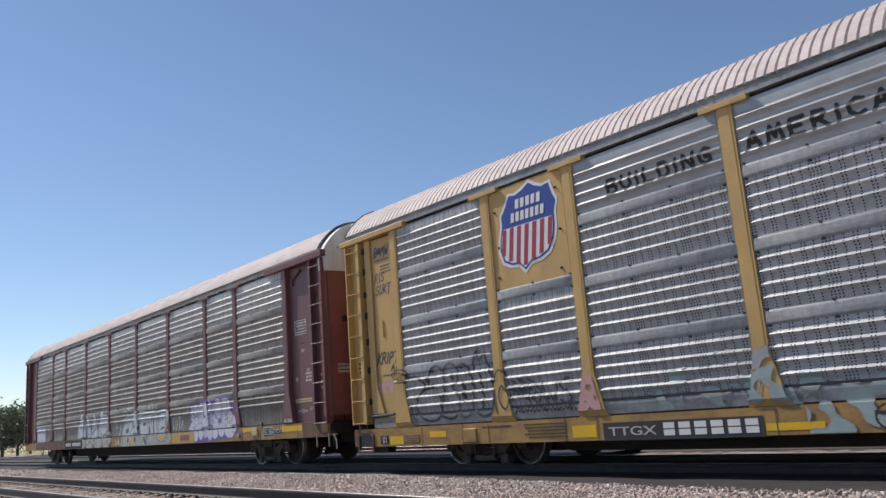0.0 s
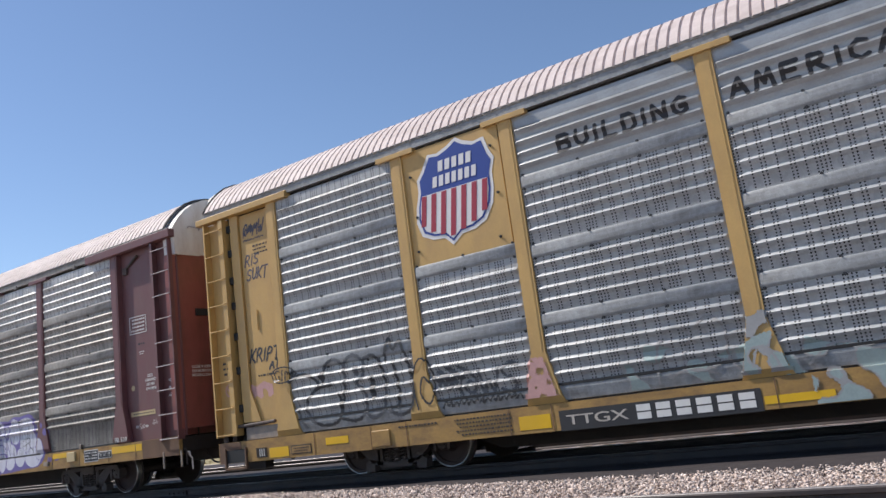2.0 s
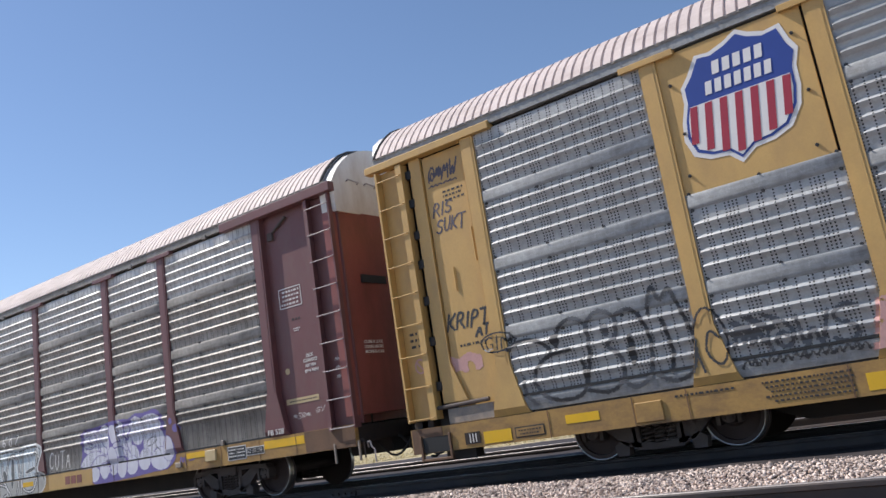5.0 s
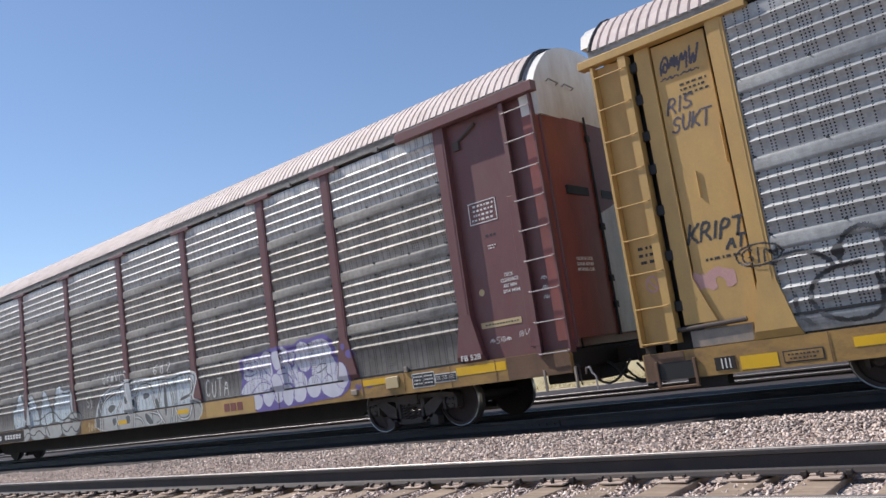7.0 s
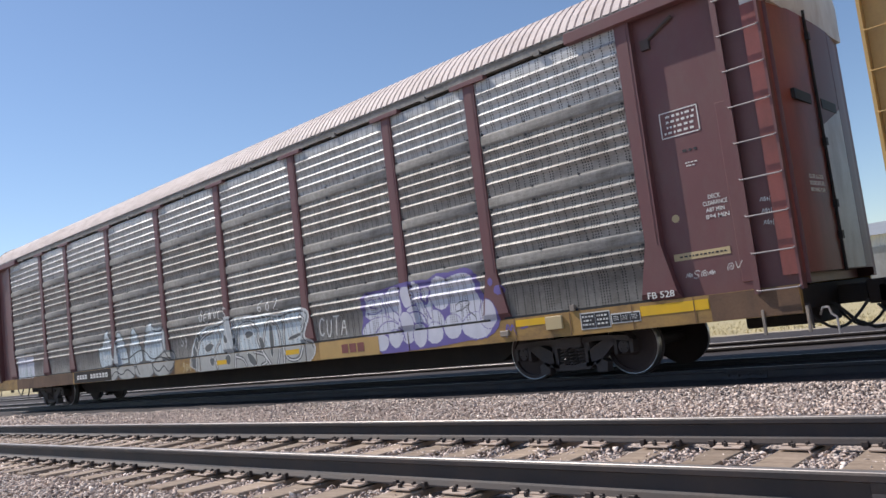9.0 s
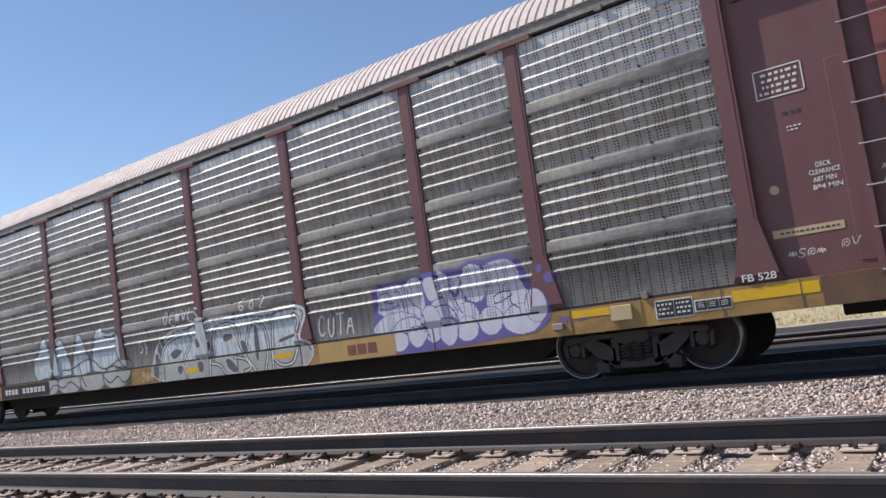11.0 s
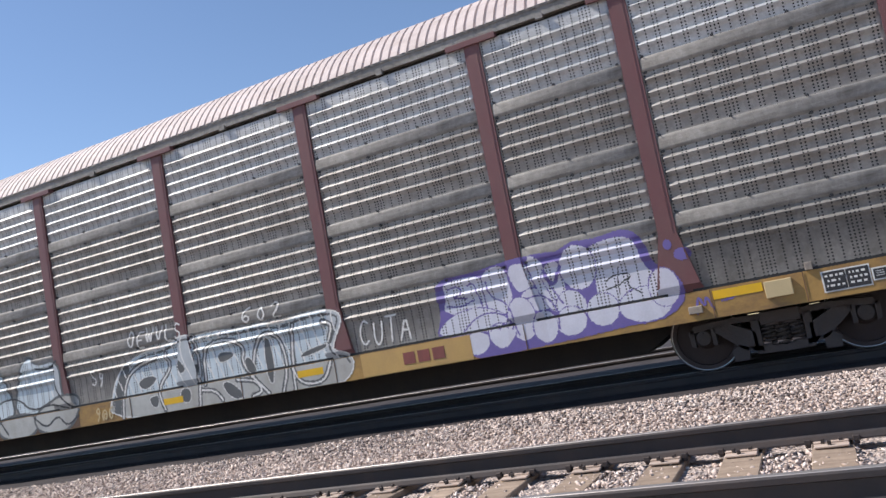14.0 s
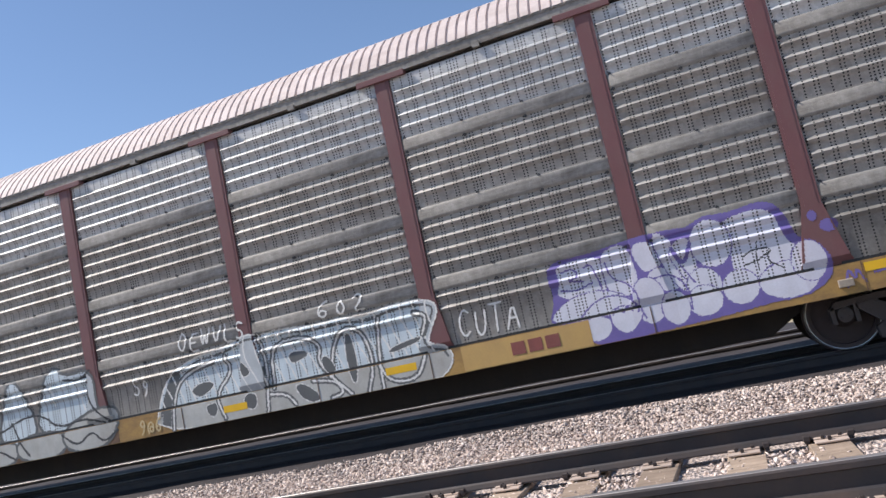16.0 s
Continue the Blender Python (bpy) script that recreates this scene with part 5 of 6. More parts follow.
def line_distance(gx, gz, lines):
    best = np.full(gx.shape, 9.0)
    for ln in lines:
        for (ax, az), (bx, bz) in zip(ln, ln[1:]):
            dx, dz = bx - ax, bz - az
            t = np.clip(((gx - ax) * dx + (gz - az) * dz) / max(dx * dx + dz * dz, 1e-9), 0, 1)
            best = np.minimum(best, np.hypot(gx - ax - t * dx, gz - az - t * dz))
    return best


def side_depth(lx, z, sill1, flare, wide):
    """How far out the car's side stands at a place: sheets, ridges, bands, posts, sill."""
    y = np.full(lx.shape, SHEET)
    tops = [(z1, 0.205 if k == 0 else 0.10, 4) for k, (z0, z1) in enumerate(SHEETS)] + [(1.77, 0.12, 4) if sill1 < 0.9 else (1.77, 0.075, 2)]
    for z1, first, n in tops:
        for k in range(n):
            zc = z1 - first - k * 0.168
            y = y + np.interp(z, [zc - 0.070, zc - 0.050, zc - 0.022, zc - 0.006, zc + 0.004, zc + 0.022, zc + 0.038], [0, -0.014, -0.036, -0.042, -0.036, -0.014, 0])
    for b in BANDS:
        y = np.where(np.abs(z - b) < 0.095, np.minimum(y, SHEET - 0.003 + np.interp(np.abs(z - b), [0, 0.045, 0.078, 0.090, 0.095], [-0.031, -0.031, -0.027, -0.014, 0])), y)
    for X in POSTS:
        h = np.interp(z, [sill1, sill1 + 0.1, flare, flare + 0.01], [wide, wide * 0.86, 0.11, 0.108])
        y = np.where(np.abs(lx - X) < h, SIDE - 0.0225, y)
    foot = (z < sill1 + 0.1)
    for X in POSTS:
        y = np.where(foot & (np.abs(lx - X) < wide), SIDE - 0.022 + 0.05 * (sill1 + 0.1 - z) / 0.1, y)
    if sill1 < 0.9:
        low = (z < 0.98) & (y > SIDE)
        y = np.where(low, np.interp(z, [0.785, 0.93, 0.975], [SIDE + 0.035, SIDE + 0.012, SIDE + 0.012]), y)
    return np.where(z < sill1, SIDE + 0.005, y)


LIFT = [0.003]


def sprayed(car, name, label, x0, x1, z0, z1, layers, seed=3, cell=0.013, ragged=0.012, flat=None):
    """Paint that follows the pressed side. layers: (material, mask of x and z), the later over the earlier."""
    ox, sill1, flare, wide = (YX, 0.76, 1.42, 0.29) if car is YELLOW else (BX, 0.995, 1.70, 0.26)
    nx, nz = int((x1 - x0) / cell), int((z1 - z0) / cell)
    ex, ez = np.linspace(x0, x1, nx + 1), np.linspace(z0, z1, nz + 1)
    gx, gz = np.meshgrid((ex[1:] + ex[:-1]) / 2, (ez[1:] + ez[:-1]) / 2, indexing="ij")
    rng = np.random.default_rng(seed)
    jx = gx + rng.normal(0, ragged * 0.35, gx.shape)
    jz = gz + rng.normal(0, ragged * 0.35, gz.shape)
    which = np.full(gx.shape, -1)
    for i, (mat, mask) in enumerate(layers):
        which[mask(jx, jz)] = i
    slots = [mat for mat, _ in layers]
    on_post = np.zeros(gx.shape, bool)
    for X in POSTS:
        on_post |= np.abs(gx - ox - X) < np.interp(gz, [sill1, sill1 + 0.1, flare, flare + 0.01], [wide, wide * 0.86, 0.11, 0.108])
    for perforated_mat, smooth_mat in ((M_lilac, M_lilac_post), (M_silver, M_silver_post)):
        if perforated_mat in slots:
            slots.append(smooth_mat)
            same = np.isin(which, [i for i, m in enumerate(slots) if m is perforated_mat])
            which[same & on_post] = len(slots) - 1
    vx, vz = np.meshgrid(ex, ez, indexing="ij")
    vy = side_depth(vx - ox, vz, sill1, flare, wide) - LIFT[0]
    LIFT[0] += 0.0006
    if flat is not None:
        vy = np.full(vx.shape, flat)
    ii, jj = np.nonzero(which >= 0)
    k = nz + 1
    faces = np.stack([ii * k + jj, (ii + 1) * k + jj, (ii + 1) * k + jj + 1, ii * k + jj + 1], -1)
    me = bpy.data.meshes.new(name)
    me.from_pydata(np.stack([vx - ox, vy, vz], -1).reshape(-1, 3).tolist(), [], faces.tolist())
    me.polygons.foreach_set("material_index", which[ii, jj].astype(np.int32))
    for mat in slots:
        me.materials.append(mat)
    bm = bmesh.new()
    bm.from_mesh(me)
    bmesh.ops.delete(bm, geom=[v for v in bm.verts if not v.link_faces], context="VERTS")
    bm.to_mesh(me)
    bm.free()
    ob = part(name, me, None, car, label)
    return tagged(ob, label, kind="stuff") if name in ("tag", "slogan") else ob


def inside(x, z, outline):
    hit = np.zeros(x.shape, bool)
    for (ax, az), (bx, bz) in zip(outline, outline[1:] + outline[:1]):
        cross = (az > z) != (bz > z)
        with np.errstate(divide="ignore", invalid="ignore"):
            hit ^= cross & (x < (bx - ax) * (z - az) / (bz - az + 1e-12) + ax)
    return hit


def near_lines(lines, r):
    return lambda x, z: line_distance(x, z, lines) < r


def oval(cx, cz, a, b, tilt=0.0, n=20):
    return [(cx + a * math.cos(2 * math.pi * k / n) + tilt * b * math.sin(2 * math.pi * k / n), cz + b * math.sin(2 * math.pi * k / n)) for k in range(n)]


def blob(*pts):
    return rounded(list(pts), 2)


def filled(shape):
    return lambda x, z: inside(x, z, shape)


def rim(shape, r):
    return near_lines([shape + shape[:1]], r)


def curves(*lines):
    return [soften(list(ln), 2) for ln in lines]


# violet piece: a cloud of overlapping pale letters and drops
VIOLET_CLOUD = blob((-3.16, 1.78), (-2.6, 1.77), (-2.1, 1.83), (-1.6, 1.84), (-1.36, 1.80), (-1.18, 1.90), (-0.9, 1.86), (-0.44, 1.92), (-0.28, 1.68),
                    (-0.24, 1.40), (-0.02, 1.30), (0.08, 1.04), (-0.02, 0.84), (-0.3, 0.73), (-0.7, 0.74), (-1.1, 0.70), (-2.2, 0.66), (-2.80, 0.64), (-2.80, 0.98), (-3.26, 0.99), (-3.10, 1.3))
PALE = [
    blob((-3.04, 1.73), (-2.42, 1.74), (-2.33, 1.44), (-2.46, 1.27), (-2.86, 1.24), (-3.08, 1.36), (-2.98, 1.5)),
    blob((-2.46, 1.71), (-2.30, 1.79), (-2.12, 1.79), (-2.05, 1.52), (-2.06, 1.20), (-2.42, 1.12)),
    blob((-3.24, 1.0), (-3.10, 1.2), (-2.78, 1.32), (-2.42, 1.29), (-2.16, 1.12), (-2.18, 0.98)),
    blob((-2.08, 1.76), (-1.78, 1.76), (-1.72, 1.46), (-1.86, 1.38), (-2.00, 1.42)),
    blob((-1.96, 1.38), (-1.70, 1.44), (-1.55, 1.10), (-1.9, 1.15)),
    blob((-1.84, 1.82), (-1.62, 1.82), (-1.40, 1.12), (-1.62, 1.05)),
    blob((-1.68, 1.62), (-1.34, 1.74), (-1.37, 1.16), (-1.52, 1.18)),
    blob((-0.96, 1.72), (-0.95, 1.80), (-0.42, 1.84), (-0.36, 1.40), (-0.20, 1.28), (-0.14, 1.0), (-0.6, 0.95), (-1.0, 1.05), (-0.96, 1.3)),
    oval(-1.15, 1.56, 0.23, 0.28), oval(-1.33, 1.08, 0.20, 0.22), oval(-1.36, 0.92, 0.20, 0.18), oval(-1.98, 1.06, 0.19, 0.28), oval(-1.70, 0.91, 0.16, 0.20),
    oval(-0.94, 0.99, 0.20, 0.20), oval(-0.42, 0.96, 0.32, 0.21), oval(-0.17, 1.12, 0.18, 0.23),
    blob((-2.84, 0.99), (-2.49, 0.99), (-2.48, 0.80), (-2.62, 0.70), (-2.80, 0.72)),
    blob((-2.46, 1.08), (-2.08, 1.02), (-2.10, 0.88), (-2.30, 0.70), (-2.48, 0.84)),
]
layers = [(M_purple, filled(VIOLET_CLOUD))]
for shape in PALE:
    layers += [(M_purple, rim(shape, 0.011)), (M_lilac, filled(shape))]
layers += [(M_purple, near_lines(curves(
    [(-2.96, 1.62), (-2.80, 1.65), (-2.74, 1.52), (-2.92, 1.50), (-2.70, 1.46)], [(-2.66, 1.62), (-2.58, 1.66), (-2.52, 1.46), (-2.50, 1.28)], [(-3.0, 1.40), (-2.8, 1.36), (-2.6, 1.42)],
    [(-2.40, 1.62), (-2.36, 1.40), (-2.18, 1.32), (-2.08, 1.12), (-2.14, 0.95)], [(-2.84, 1.02), (-2.62, 1.20), (-2.32, 1.22), (-2.12, 1.05), (-2.06, 0.86)],
    [(-2.44, 0.98), (-2.38, 1.08), (-2.32, 0.96), (-2.26, 1.06), (-2.2, 0.98)], [(-1.60, 1.55), (-1.50, 1.3), (-1.42, 1.15)], [(-1.86, 1.30), (-1.66, 1.32), (-1.50, 1.10), (-1.52, 0.85)]), 0.010)),
    (M_purple, near_lines(curves([(-1.60, 1.60), (-1.50, 1.36), (-1.38, 1.62)]), 0.022)),
    (M_spray, near_lines(curves([(-0.66, 1.46), (-0.70, 1.30), (-0.70, 1.13)], [(-0.84, 1.32), (-0.72, 1.38), (-0.50, 1.36), (-0.62, 1.24), (-0.44, 1.10)], [(-0.84, 1.22), (-0.70, 1.24), (-0.58, 1.30)]), 0.008)),
    (M_purple, filled(oval(0.12, 1.46, 0.10, 0.075))), (M_purple, filled(oval(-0.03, 1.60, 0.05, 0.06))),
    (M_purple, near_lines(curves([(0.14, 0.74), (0.18, 0.96), (0.24, 0.78), (0.27, 0.95), (0.33, 0.76)], [(0.38, 0.92), (0.56, 0.93), (0.60, 0.86), (0.44, 0.84)]), 0.012))]
sprayed(BROWN, "graffiti", "white and violet bubble-letter graffiti across the lower side", -3.35, 0.66, 0.66, 2.02, layers, 3, 0.011, 0.008)

# silver-blue piece
BLOCK = blob((-9.40, 0.60), (-9.24, 1.2), (-8.98, 1.50), (-8.5, 1.66), (-8.05, 1.66), (-7.60, 1.80), (-7.38, 1.74), (-7.0, 1.76), (-6.5, 1.69), (-6.05, 1.71), (-5.75, 1.64),
             (-5.3, 1.72), (-4.78, 1.70), (-4.62, 1.56), (-4.84, 1.24), (-4.86, 1.10), (-4.60, 1.04), (-4.58, 0.80), (-4.90, 0.60))
INSETS = [blob((-8.70, 1.20), (-8.48, 1.28), (-8.26, 1.24), (-8.34, 1.14), (-8.58, 1.06)), blob((-7.78, 1.50), (-7.58, 1.26), (-7.76, 1.20)), blob((-6.98, 1.42), (-6.70, 1.40), (-6.66, 1.32), (-6.96, 1.24)),
          blob((-6.50, 1.22), (-6.38, 1.28), (-6.26, 1.02), (-6.42, 1.0)), oval(-6.02, 1.16, 0.07, 0.34), blob((-5.45, 1.17), (-4.95, 1.25), (-4.95, 1.19), (-5.45, 1.09)),
          blob((-7.80, 0.97), (-7.58, 0.97), (-7.62, 0.74), (-7.80, 0.78)), blob((-6.98, 0.95), (-6.78, 0.95), (-6.52, 0.68), (-6.80, 0.68)), blob((-8.46, 0.94), (-8.24, 0.94), (-8.32, 0.74), (-8.44, 0.80))]
EDGES = curves([(-7.40, 1.76), (-7.34, 1.3), (-7.44, 0.66)], [(-7.28, 0.98), (-7.24, 1.58), (-6.66, 1.60), (-6.44, 1.40), (-6.56, 1.18), (-6.10, 0.68)], [(-6.34, 0.98), (-6.28, 1.36), (-6.04, 1.60), (-5.78, 1.48), (-5.70, 1.0), (-5.84, 0.66)],
               [(-5.62, 0.66), (-5.60, 1.2), (-5.52, 1.60)], [(-8.02, 1.58), (-7.92, 1.34), (-8.28, 1.06), (-8.16, 0.70)], [(-9.08, 0.68), (-9.0, 1.16), (-8.78, 1.44), (-8.2, 1.54)], [(-5.0, 1.56), (-4.80, 1.50), (-4.92, 1.26)],
               [(-5.62, 0.98), (-5.5, 0.72), (-5.1, 0.70), (-4.95, 0.98)], [(-7.36, 0.9), (-7.1, 0.86), (-6.98, 0.70)], [(-6.66, 0.96), (-6.3, 0.9), (-6.2, 0.72), (-6.4, 0.68)])
sprayed(BROWN, "graffiti", "silver-blue block graffiti outlined in white", -9.45, -4.5, 0.66, 1.90, [
    (M_letter, rim(BLOCK, 0.022)), (M_silver, filled(BLOCK)), (M_chalk, lambda x, z: inside(x, z, BLOCK) & (z < 0.985)),
    (M_ash, lambda x, z: inside(x, z, BLOCK) & (np.abs(line_distance(x, z, [BLOCK + BLOCK[:1]]) - 0.05) < 0.016) & (z > 0.9)),
    (M_ash, lambda x, z: inside(x, z, BLOCK) & (line_distance(x, z, curves([(-9.22, 0.6), (-9.12, 1.18), (-8.90, 1.46)])) < 0.075)),
    (M_letter, lambda x, z: inside(x, z, BLOCK) & (np.sin(x * 33 + 3 * np.sin(z * 5)) > 0.93) & (z > 1.0)),
    (M_ash, lambda x, z: line_distance(x, z, EDGES) < 0.042), (M_letter, near_lines(EDGES, 0.014))]
    + [p for shape in INSETS for p in ((M_letter, rim(shape, 0.012)), (M_ash, filled(shape)))], 5, 0.012, 0.009)

# silver piece of pointed flames over scribbles
FLAMES = [blob((-14.2, 0.95), (-14.25, 1.55), (-13.9, 1.62), (-13.66, 2.10), (-13.44, 1.6), (-13.3, 0.95)), blob((-13.3, 0.95), (-13.2, 1.5), (-12.92, 2.02), (-12.6, 1.5), (-12.5, 0.95)),
          blob((-12.5, 0.95), (-12.35, 1.5), (-12.06, 2.06), (-11.76, 1.45), (-11.7, 0.95)), blob((-11.7, 0.95), (-11.5, 1.6), (-11.22, 2.06), (-10.98, 1.80), (-10.40, 1.86), (-10.44, 1.2), (-10.2, 0.95)),
          blob((-14.2, 1.02), (-14.1, 0.66), (-13.2, 0.64), (-13.1, 1.02)), blob((-13.15, 1.02), (-13.1, 0.66), (-12.2, 0.64), (-12.1, 1.02)), blob((-12.15, 1.02), (-12.1, 0.66), (-11.2, 0.64), (-11.1, 1.02)),
          blob((-11.2, 1.02), (-11.1, 0.66), (-10.3, 0.64), (-10.0, 1.15), (-10.4, 1.25))]
layers = []
for shape in FLAMES:
    layers += [(M_ash, rim(shape, 0.045)), (M_silver if shape[0][1] > 1.1 or len(layers) < 8 else M_chalk, filled(shape))]
layers += [(M_spray, near_lines(curves([(-12.9, 1.18), (-12.47, 1.17), (-11.92, 1.36), (-11.54, 1.32), (-11.26, 1.06), (-10.7, 1.14), (-10.33, 1.01)], [(-11.2, 0.95), (-10.9, 0.72), (-10.6, 0.94), (-10.4, 0.70), (-10.1, 0.86)],
    [(-13.9, 0.9), (-13.6, 0.70), (-13.3, 0.92), (-12.9, 0.74), (-12.6, 0.95), (-12.2, 0.72)], [(-11.0, 1.78), (-10.7, 1.72), (-10.45, 1.84)], [(-12.2, 1.3), (-12.1, 1.0), (-11.9, 0.74)], [(-10.55, 1.7), (-10.55, 1.3), (-10.2, 1.0)]), 0.017)),
    (M_letter, near_lines(curves([(-13.6, 1.6), (-13.5, 1.3), (-13.3, 1.2)], [(-11.3, 1.75), (-11.25, 1.4)], [(-10.75, 1.6), (-10.68, 1.25)], [(-14.1, 1.5), (-13.9, 1.2), (-13.7, 1.4)]), 0.013))]
sprayed(BROWN, "graffiti", "silver graffiti with black outlines", -14.4, -9.9, 0.66, 2.15, layers, 6, 0.014, 0.010)
L = word_lines("@~A", -20.4, -19.2, 0.85, 1.45, 0, 0, 5)
sprayed(BROWN, "graffiti", "faded pale lilac graffiti block", -20.6, -19.0, 0.72, 1.75, [
    (M_lilac, lambda x, z: inside(x, z, [(-20.5, 0.75), (-19.1, 0.75), (-19.05, 1.65), (-20.45, 1.70)])), (M_silver, near_lines(L, 0.03))], 7)
for words, x0, x1, z0, z1, r in (("602", -6.45, -5.62, 1.76, 1.98, 0.014), ("OEWVLS", -8.80, -7.58, 1.76, 2.02, 0.014), ("CUTA", -4.46, -3.58, 1.08, 1.42, 0.013), ("S9", -9.74, -9.42, 1.28, 1.52, 0.012)):
    ln = word_lines(words, x0, x1, z0, z1, 0.1, 0.06, 2, 0.14, 1)
    sprayed(BROWN, "tag", "thin white sprayed tag", x0 - 0.1, x1 + 0.15, max(z0 - 0.08, 0.66), z1 + 0.1, [(M_letter, near_lines(ln, r))], 8, 0.009, 0.004)
sprayed(BROWN, "tag", "thin cream sprayed tag on the sill", -9.8, -9.2, 0.66, 0.95, [(M_cream, near_lines(word_lines("9@6", -9.72, -9.28, 0.70, 0.90, 0.1, 0.05, 2, 0.1), 0.013))], 8, 0.009, 0.004)

# the yellow car
for words, x0, x1 in (("BUILDING", 12.74, 14.60), ("AMERICA", 15.04, 16.92)):
    sprayed(YELLOW, "slogan", "large faded black stencilled word", x0 - 0.1, x1 + 0.1, 3.96, 4.36, [(M_ink, near_lines(word_lines(words, x0, x1, 4.05, 4.27, 0, 0, 1, 0.15, 0), 0.0275))], 2, 0.008, 0.002)
L = curves([(8.34, 1.47), (7.94, 1.44), (7.74, 1.22), (7.80, 0.98), (8.05, 0.84), (8.42, 0.86), (8.50, 1.05), (8.48, 1.3)], [(8.14, 1.52), (8.18, 1.76), (8.44, 1.88), (8.62, 1.74), (8.60, 1.35), (8.50, 1.0)],
           [(8.60, 1.74), (8.80, 1.90), (9.02, 1.78), (9.00, 1.52), (8.80, 1.42), (9.02, 1.30), (9.02, 1.0), (8.80, 0.84), (8.50, 0.92)], [(9.04, 1.78), (9.26, 1.84), (9.44, 1.46), (9.36, 0.96), (9.12, 0.84), (8.98, 0.98)],
           [(9.44, 1.70), (9.54, 2.10), (9.62, 1.78), (9.76, 2.02), (9.84, 1.70), (9.96, 1.3), (9.90, 0.94), (9.62, 0.84), (9.42, 0.98)], [(7.42, 1.62), (7.66, 1.72), (7.92, 1.66), (8.06, 1.50)], [(7.60, 1.2), (7.58, 1.0), (7.72, 0.86)],
           [(9.60, 1.6), (9.68, 1.2), (9.60, 0.98)])
sprayed(YELLOW, "graffiti", "worn black outline graffiti over the lower side sheets", 7.3, 10.3, 0.79, 2.2, [
    (M_fade, near_lines(L, 0.026)), (M_spray, lambda x, z: (line_distance(x, z, L) < 0.020) & (np.sin(x * 3.7 + 2 * z) > -0.2)),
    (M_spray, filled(oval(9.16, 1.32, 0.05, 0.20))), (M_spray, filled(oval(8.14, 1.62, 0.07, 0.08))), (M_fade, filled(oval(8.86, 1.62, 0.05, 0.09)))], 9, 0.011, 0.012)
L = word_lines("~@WS", 10.35, 11.7, 0.98, 1.38, 0.1, 0.1, 6, 0.02)
sprayed(YELLOW, "graffiti", "worn black scribbled graffiti beside a post", 10.1, 11.9, 0.79, 1.6, [
    (M_fade, near_lines(L, 0.022)), (M_fade, lambda x, z: (np.hypot((x - 10.6) / 0.32, (z - 1.33) / 0.12) < 1) & (np.sin(x * 31 + z * 40) > -0.2)), (M_spray, near_lines(word_lines("~~~~~", 10.4, 11.7, 0.84, 1.0, 0.2, 0, 4, 0.0), 0.012))], 10, 0.013, 0.014)
L = word_lines("@", 9.9, 10.35, 0.82, 1.72, 0.0, 0.0, 6, 0.02)
sprayed(YELLOW, "graffiti", "black looping line over a yellow post", 9.7, 10.5, 0.79, 1.85, [(M_spray, near_lines(L, 0.014))], 11, 0.010, 0.003)
L = word_lines("GIN", 7.06, 7.52, 1.66, 1.84, 0.1, 0.0, 6, 0.06)
ring = [[(7.29 + 0.27 * math.cos(a), 1.75 + 0.13 * math.sin(a)) for a in np.linspace(0, 2 * math.pi, 17)]]
sprayed(YELLOW, "tag", "small ringed black tag over a post", 6.98, 7.62, 1.56, 1.94, [(M_spray, near_lines(L + ring, 0.012))], 11, 0.009, 0.003)


def blotch(x, z, a):
    """Uneven cloud used for camouflage-like paint."""
    return np.sin(x * 7.1 + a) * np.cos(z * 9.3 - a) + 0.7 * np.sin(x * 15.7 + z * 9.1 + 2 * a) + 0.6 * np.cos(x * 5.3 - z * 17.9)


def fade(x, z, x0, x1, z1):
    return (x > x0) & (x < x1) & (z < z1 + 0.12 * np.sin(x * 4.3))


sprayed(YELLOW, "graffiti", "faded teal and white camouflage-like graffiti on sill and post feet", 12.9, 19.5, 0.42, 1.75, [
    (M_teal, lambda x, z: fade(x, z, 14.55 + 0.75 * (z < 0.77), 19.3, 1.15) & (blotch(x, z, 1.0) > 0.05)),
    (M_greyw, lambda x, z: fade(x, z, 14.6 + 0.75 * (z < 0.77), 19.2, 1.12) & (np.abs(blotch(x, z, 1.0) - 0.05) < 0.16)),
    (M_teal, lambda x, z: fade(x, z, 13.2, 14.5, 1.2) & (z > 0.8) & (blotch(x, z, 2.0) > 0.5)),
    (M_greyw, lambda x, z: fade(x, z, 13.1, 14.5, 1.25) & (z > 0.8) & (np.abs(blotch(x, z, 2.0) - 0.5) < 0.10)),
    (M_greyw, lambda x, z: (np.abs(x - 14.85) < 0.13 + 0.16 * np.clip((1.4 - z) / 0.6, 0, 1)) & (z < 1.52) & (z > 0.8) & (blotch(x, z, 0.3) < -0.2))], 12, 0.009, 0.012)
L = curves([(13.6, 0.85), (13.62, 1.3), (13.9, 1.55), (14.1, 1.35), (13.9, 1.1), (14.05, 0.9), (14.4, 1.0)], [(14.15, 1.45), (14.3, 1.6), (14.5, 1.4), (14.45, 1.05), (14.6, 0.85)], [(13.75, 0.9), (14.0, 1.0), (14.3, 0.88)],
           [(14.72, 0.9), (14.8, 1.15), (14.95, 1.05), (15.02, 0.85)], [(15.3, 0.85), (15.6, 1.1), (15.9, 0.95), (16.3, 1.1)])
sprayed(YELLOW, "graffiti", "thin faded white sprayed swirls", 13.4, 16.5, 0.80, 1.75, [(M_greyw, near_lines(L, 0.014))], 15, 0.010, 0.01)
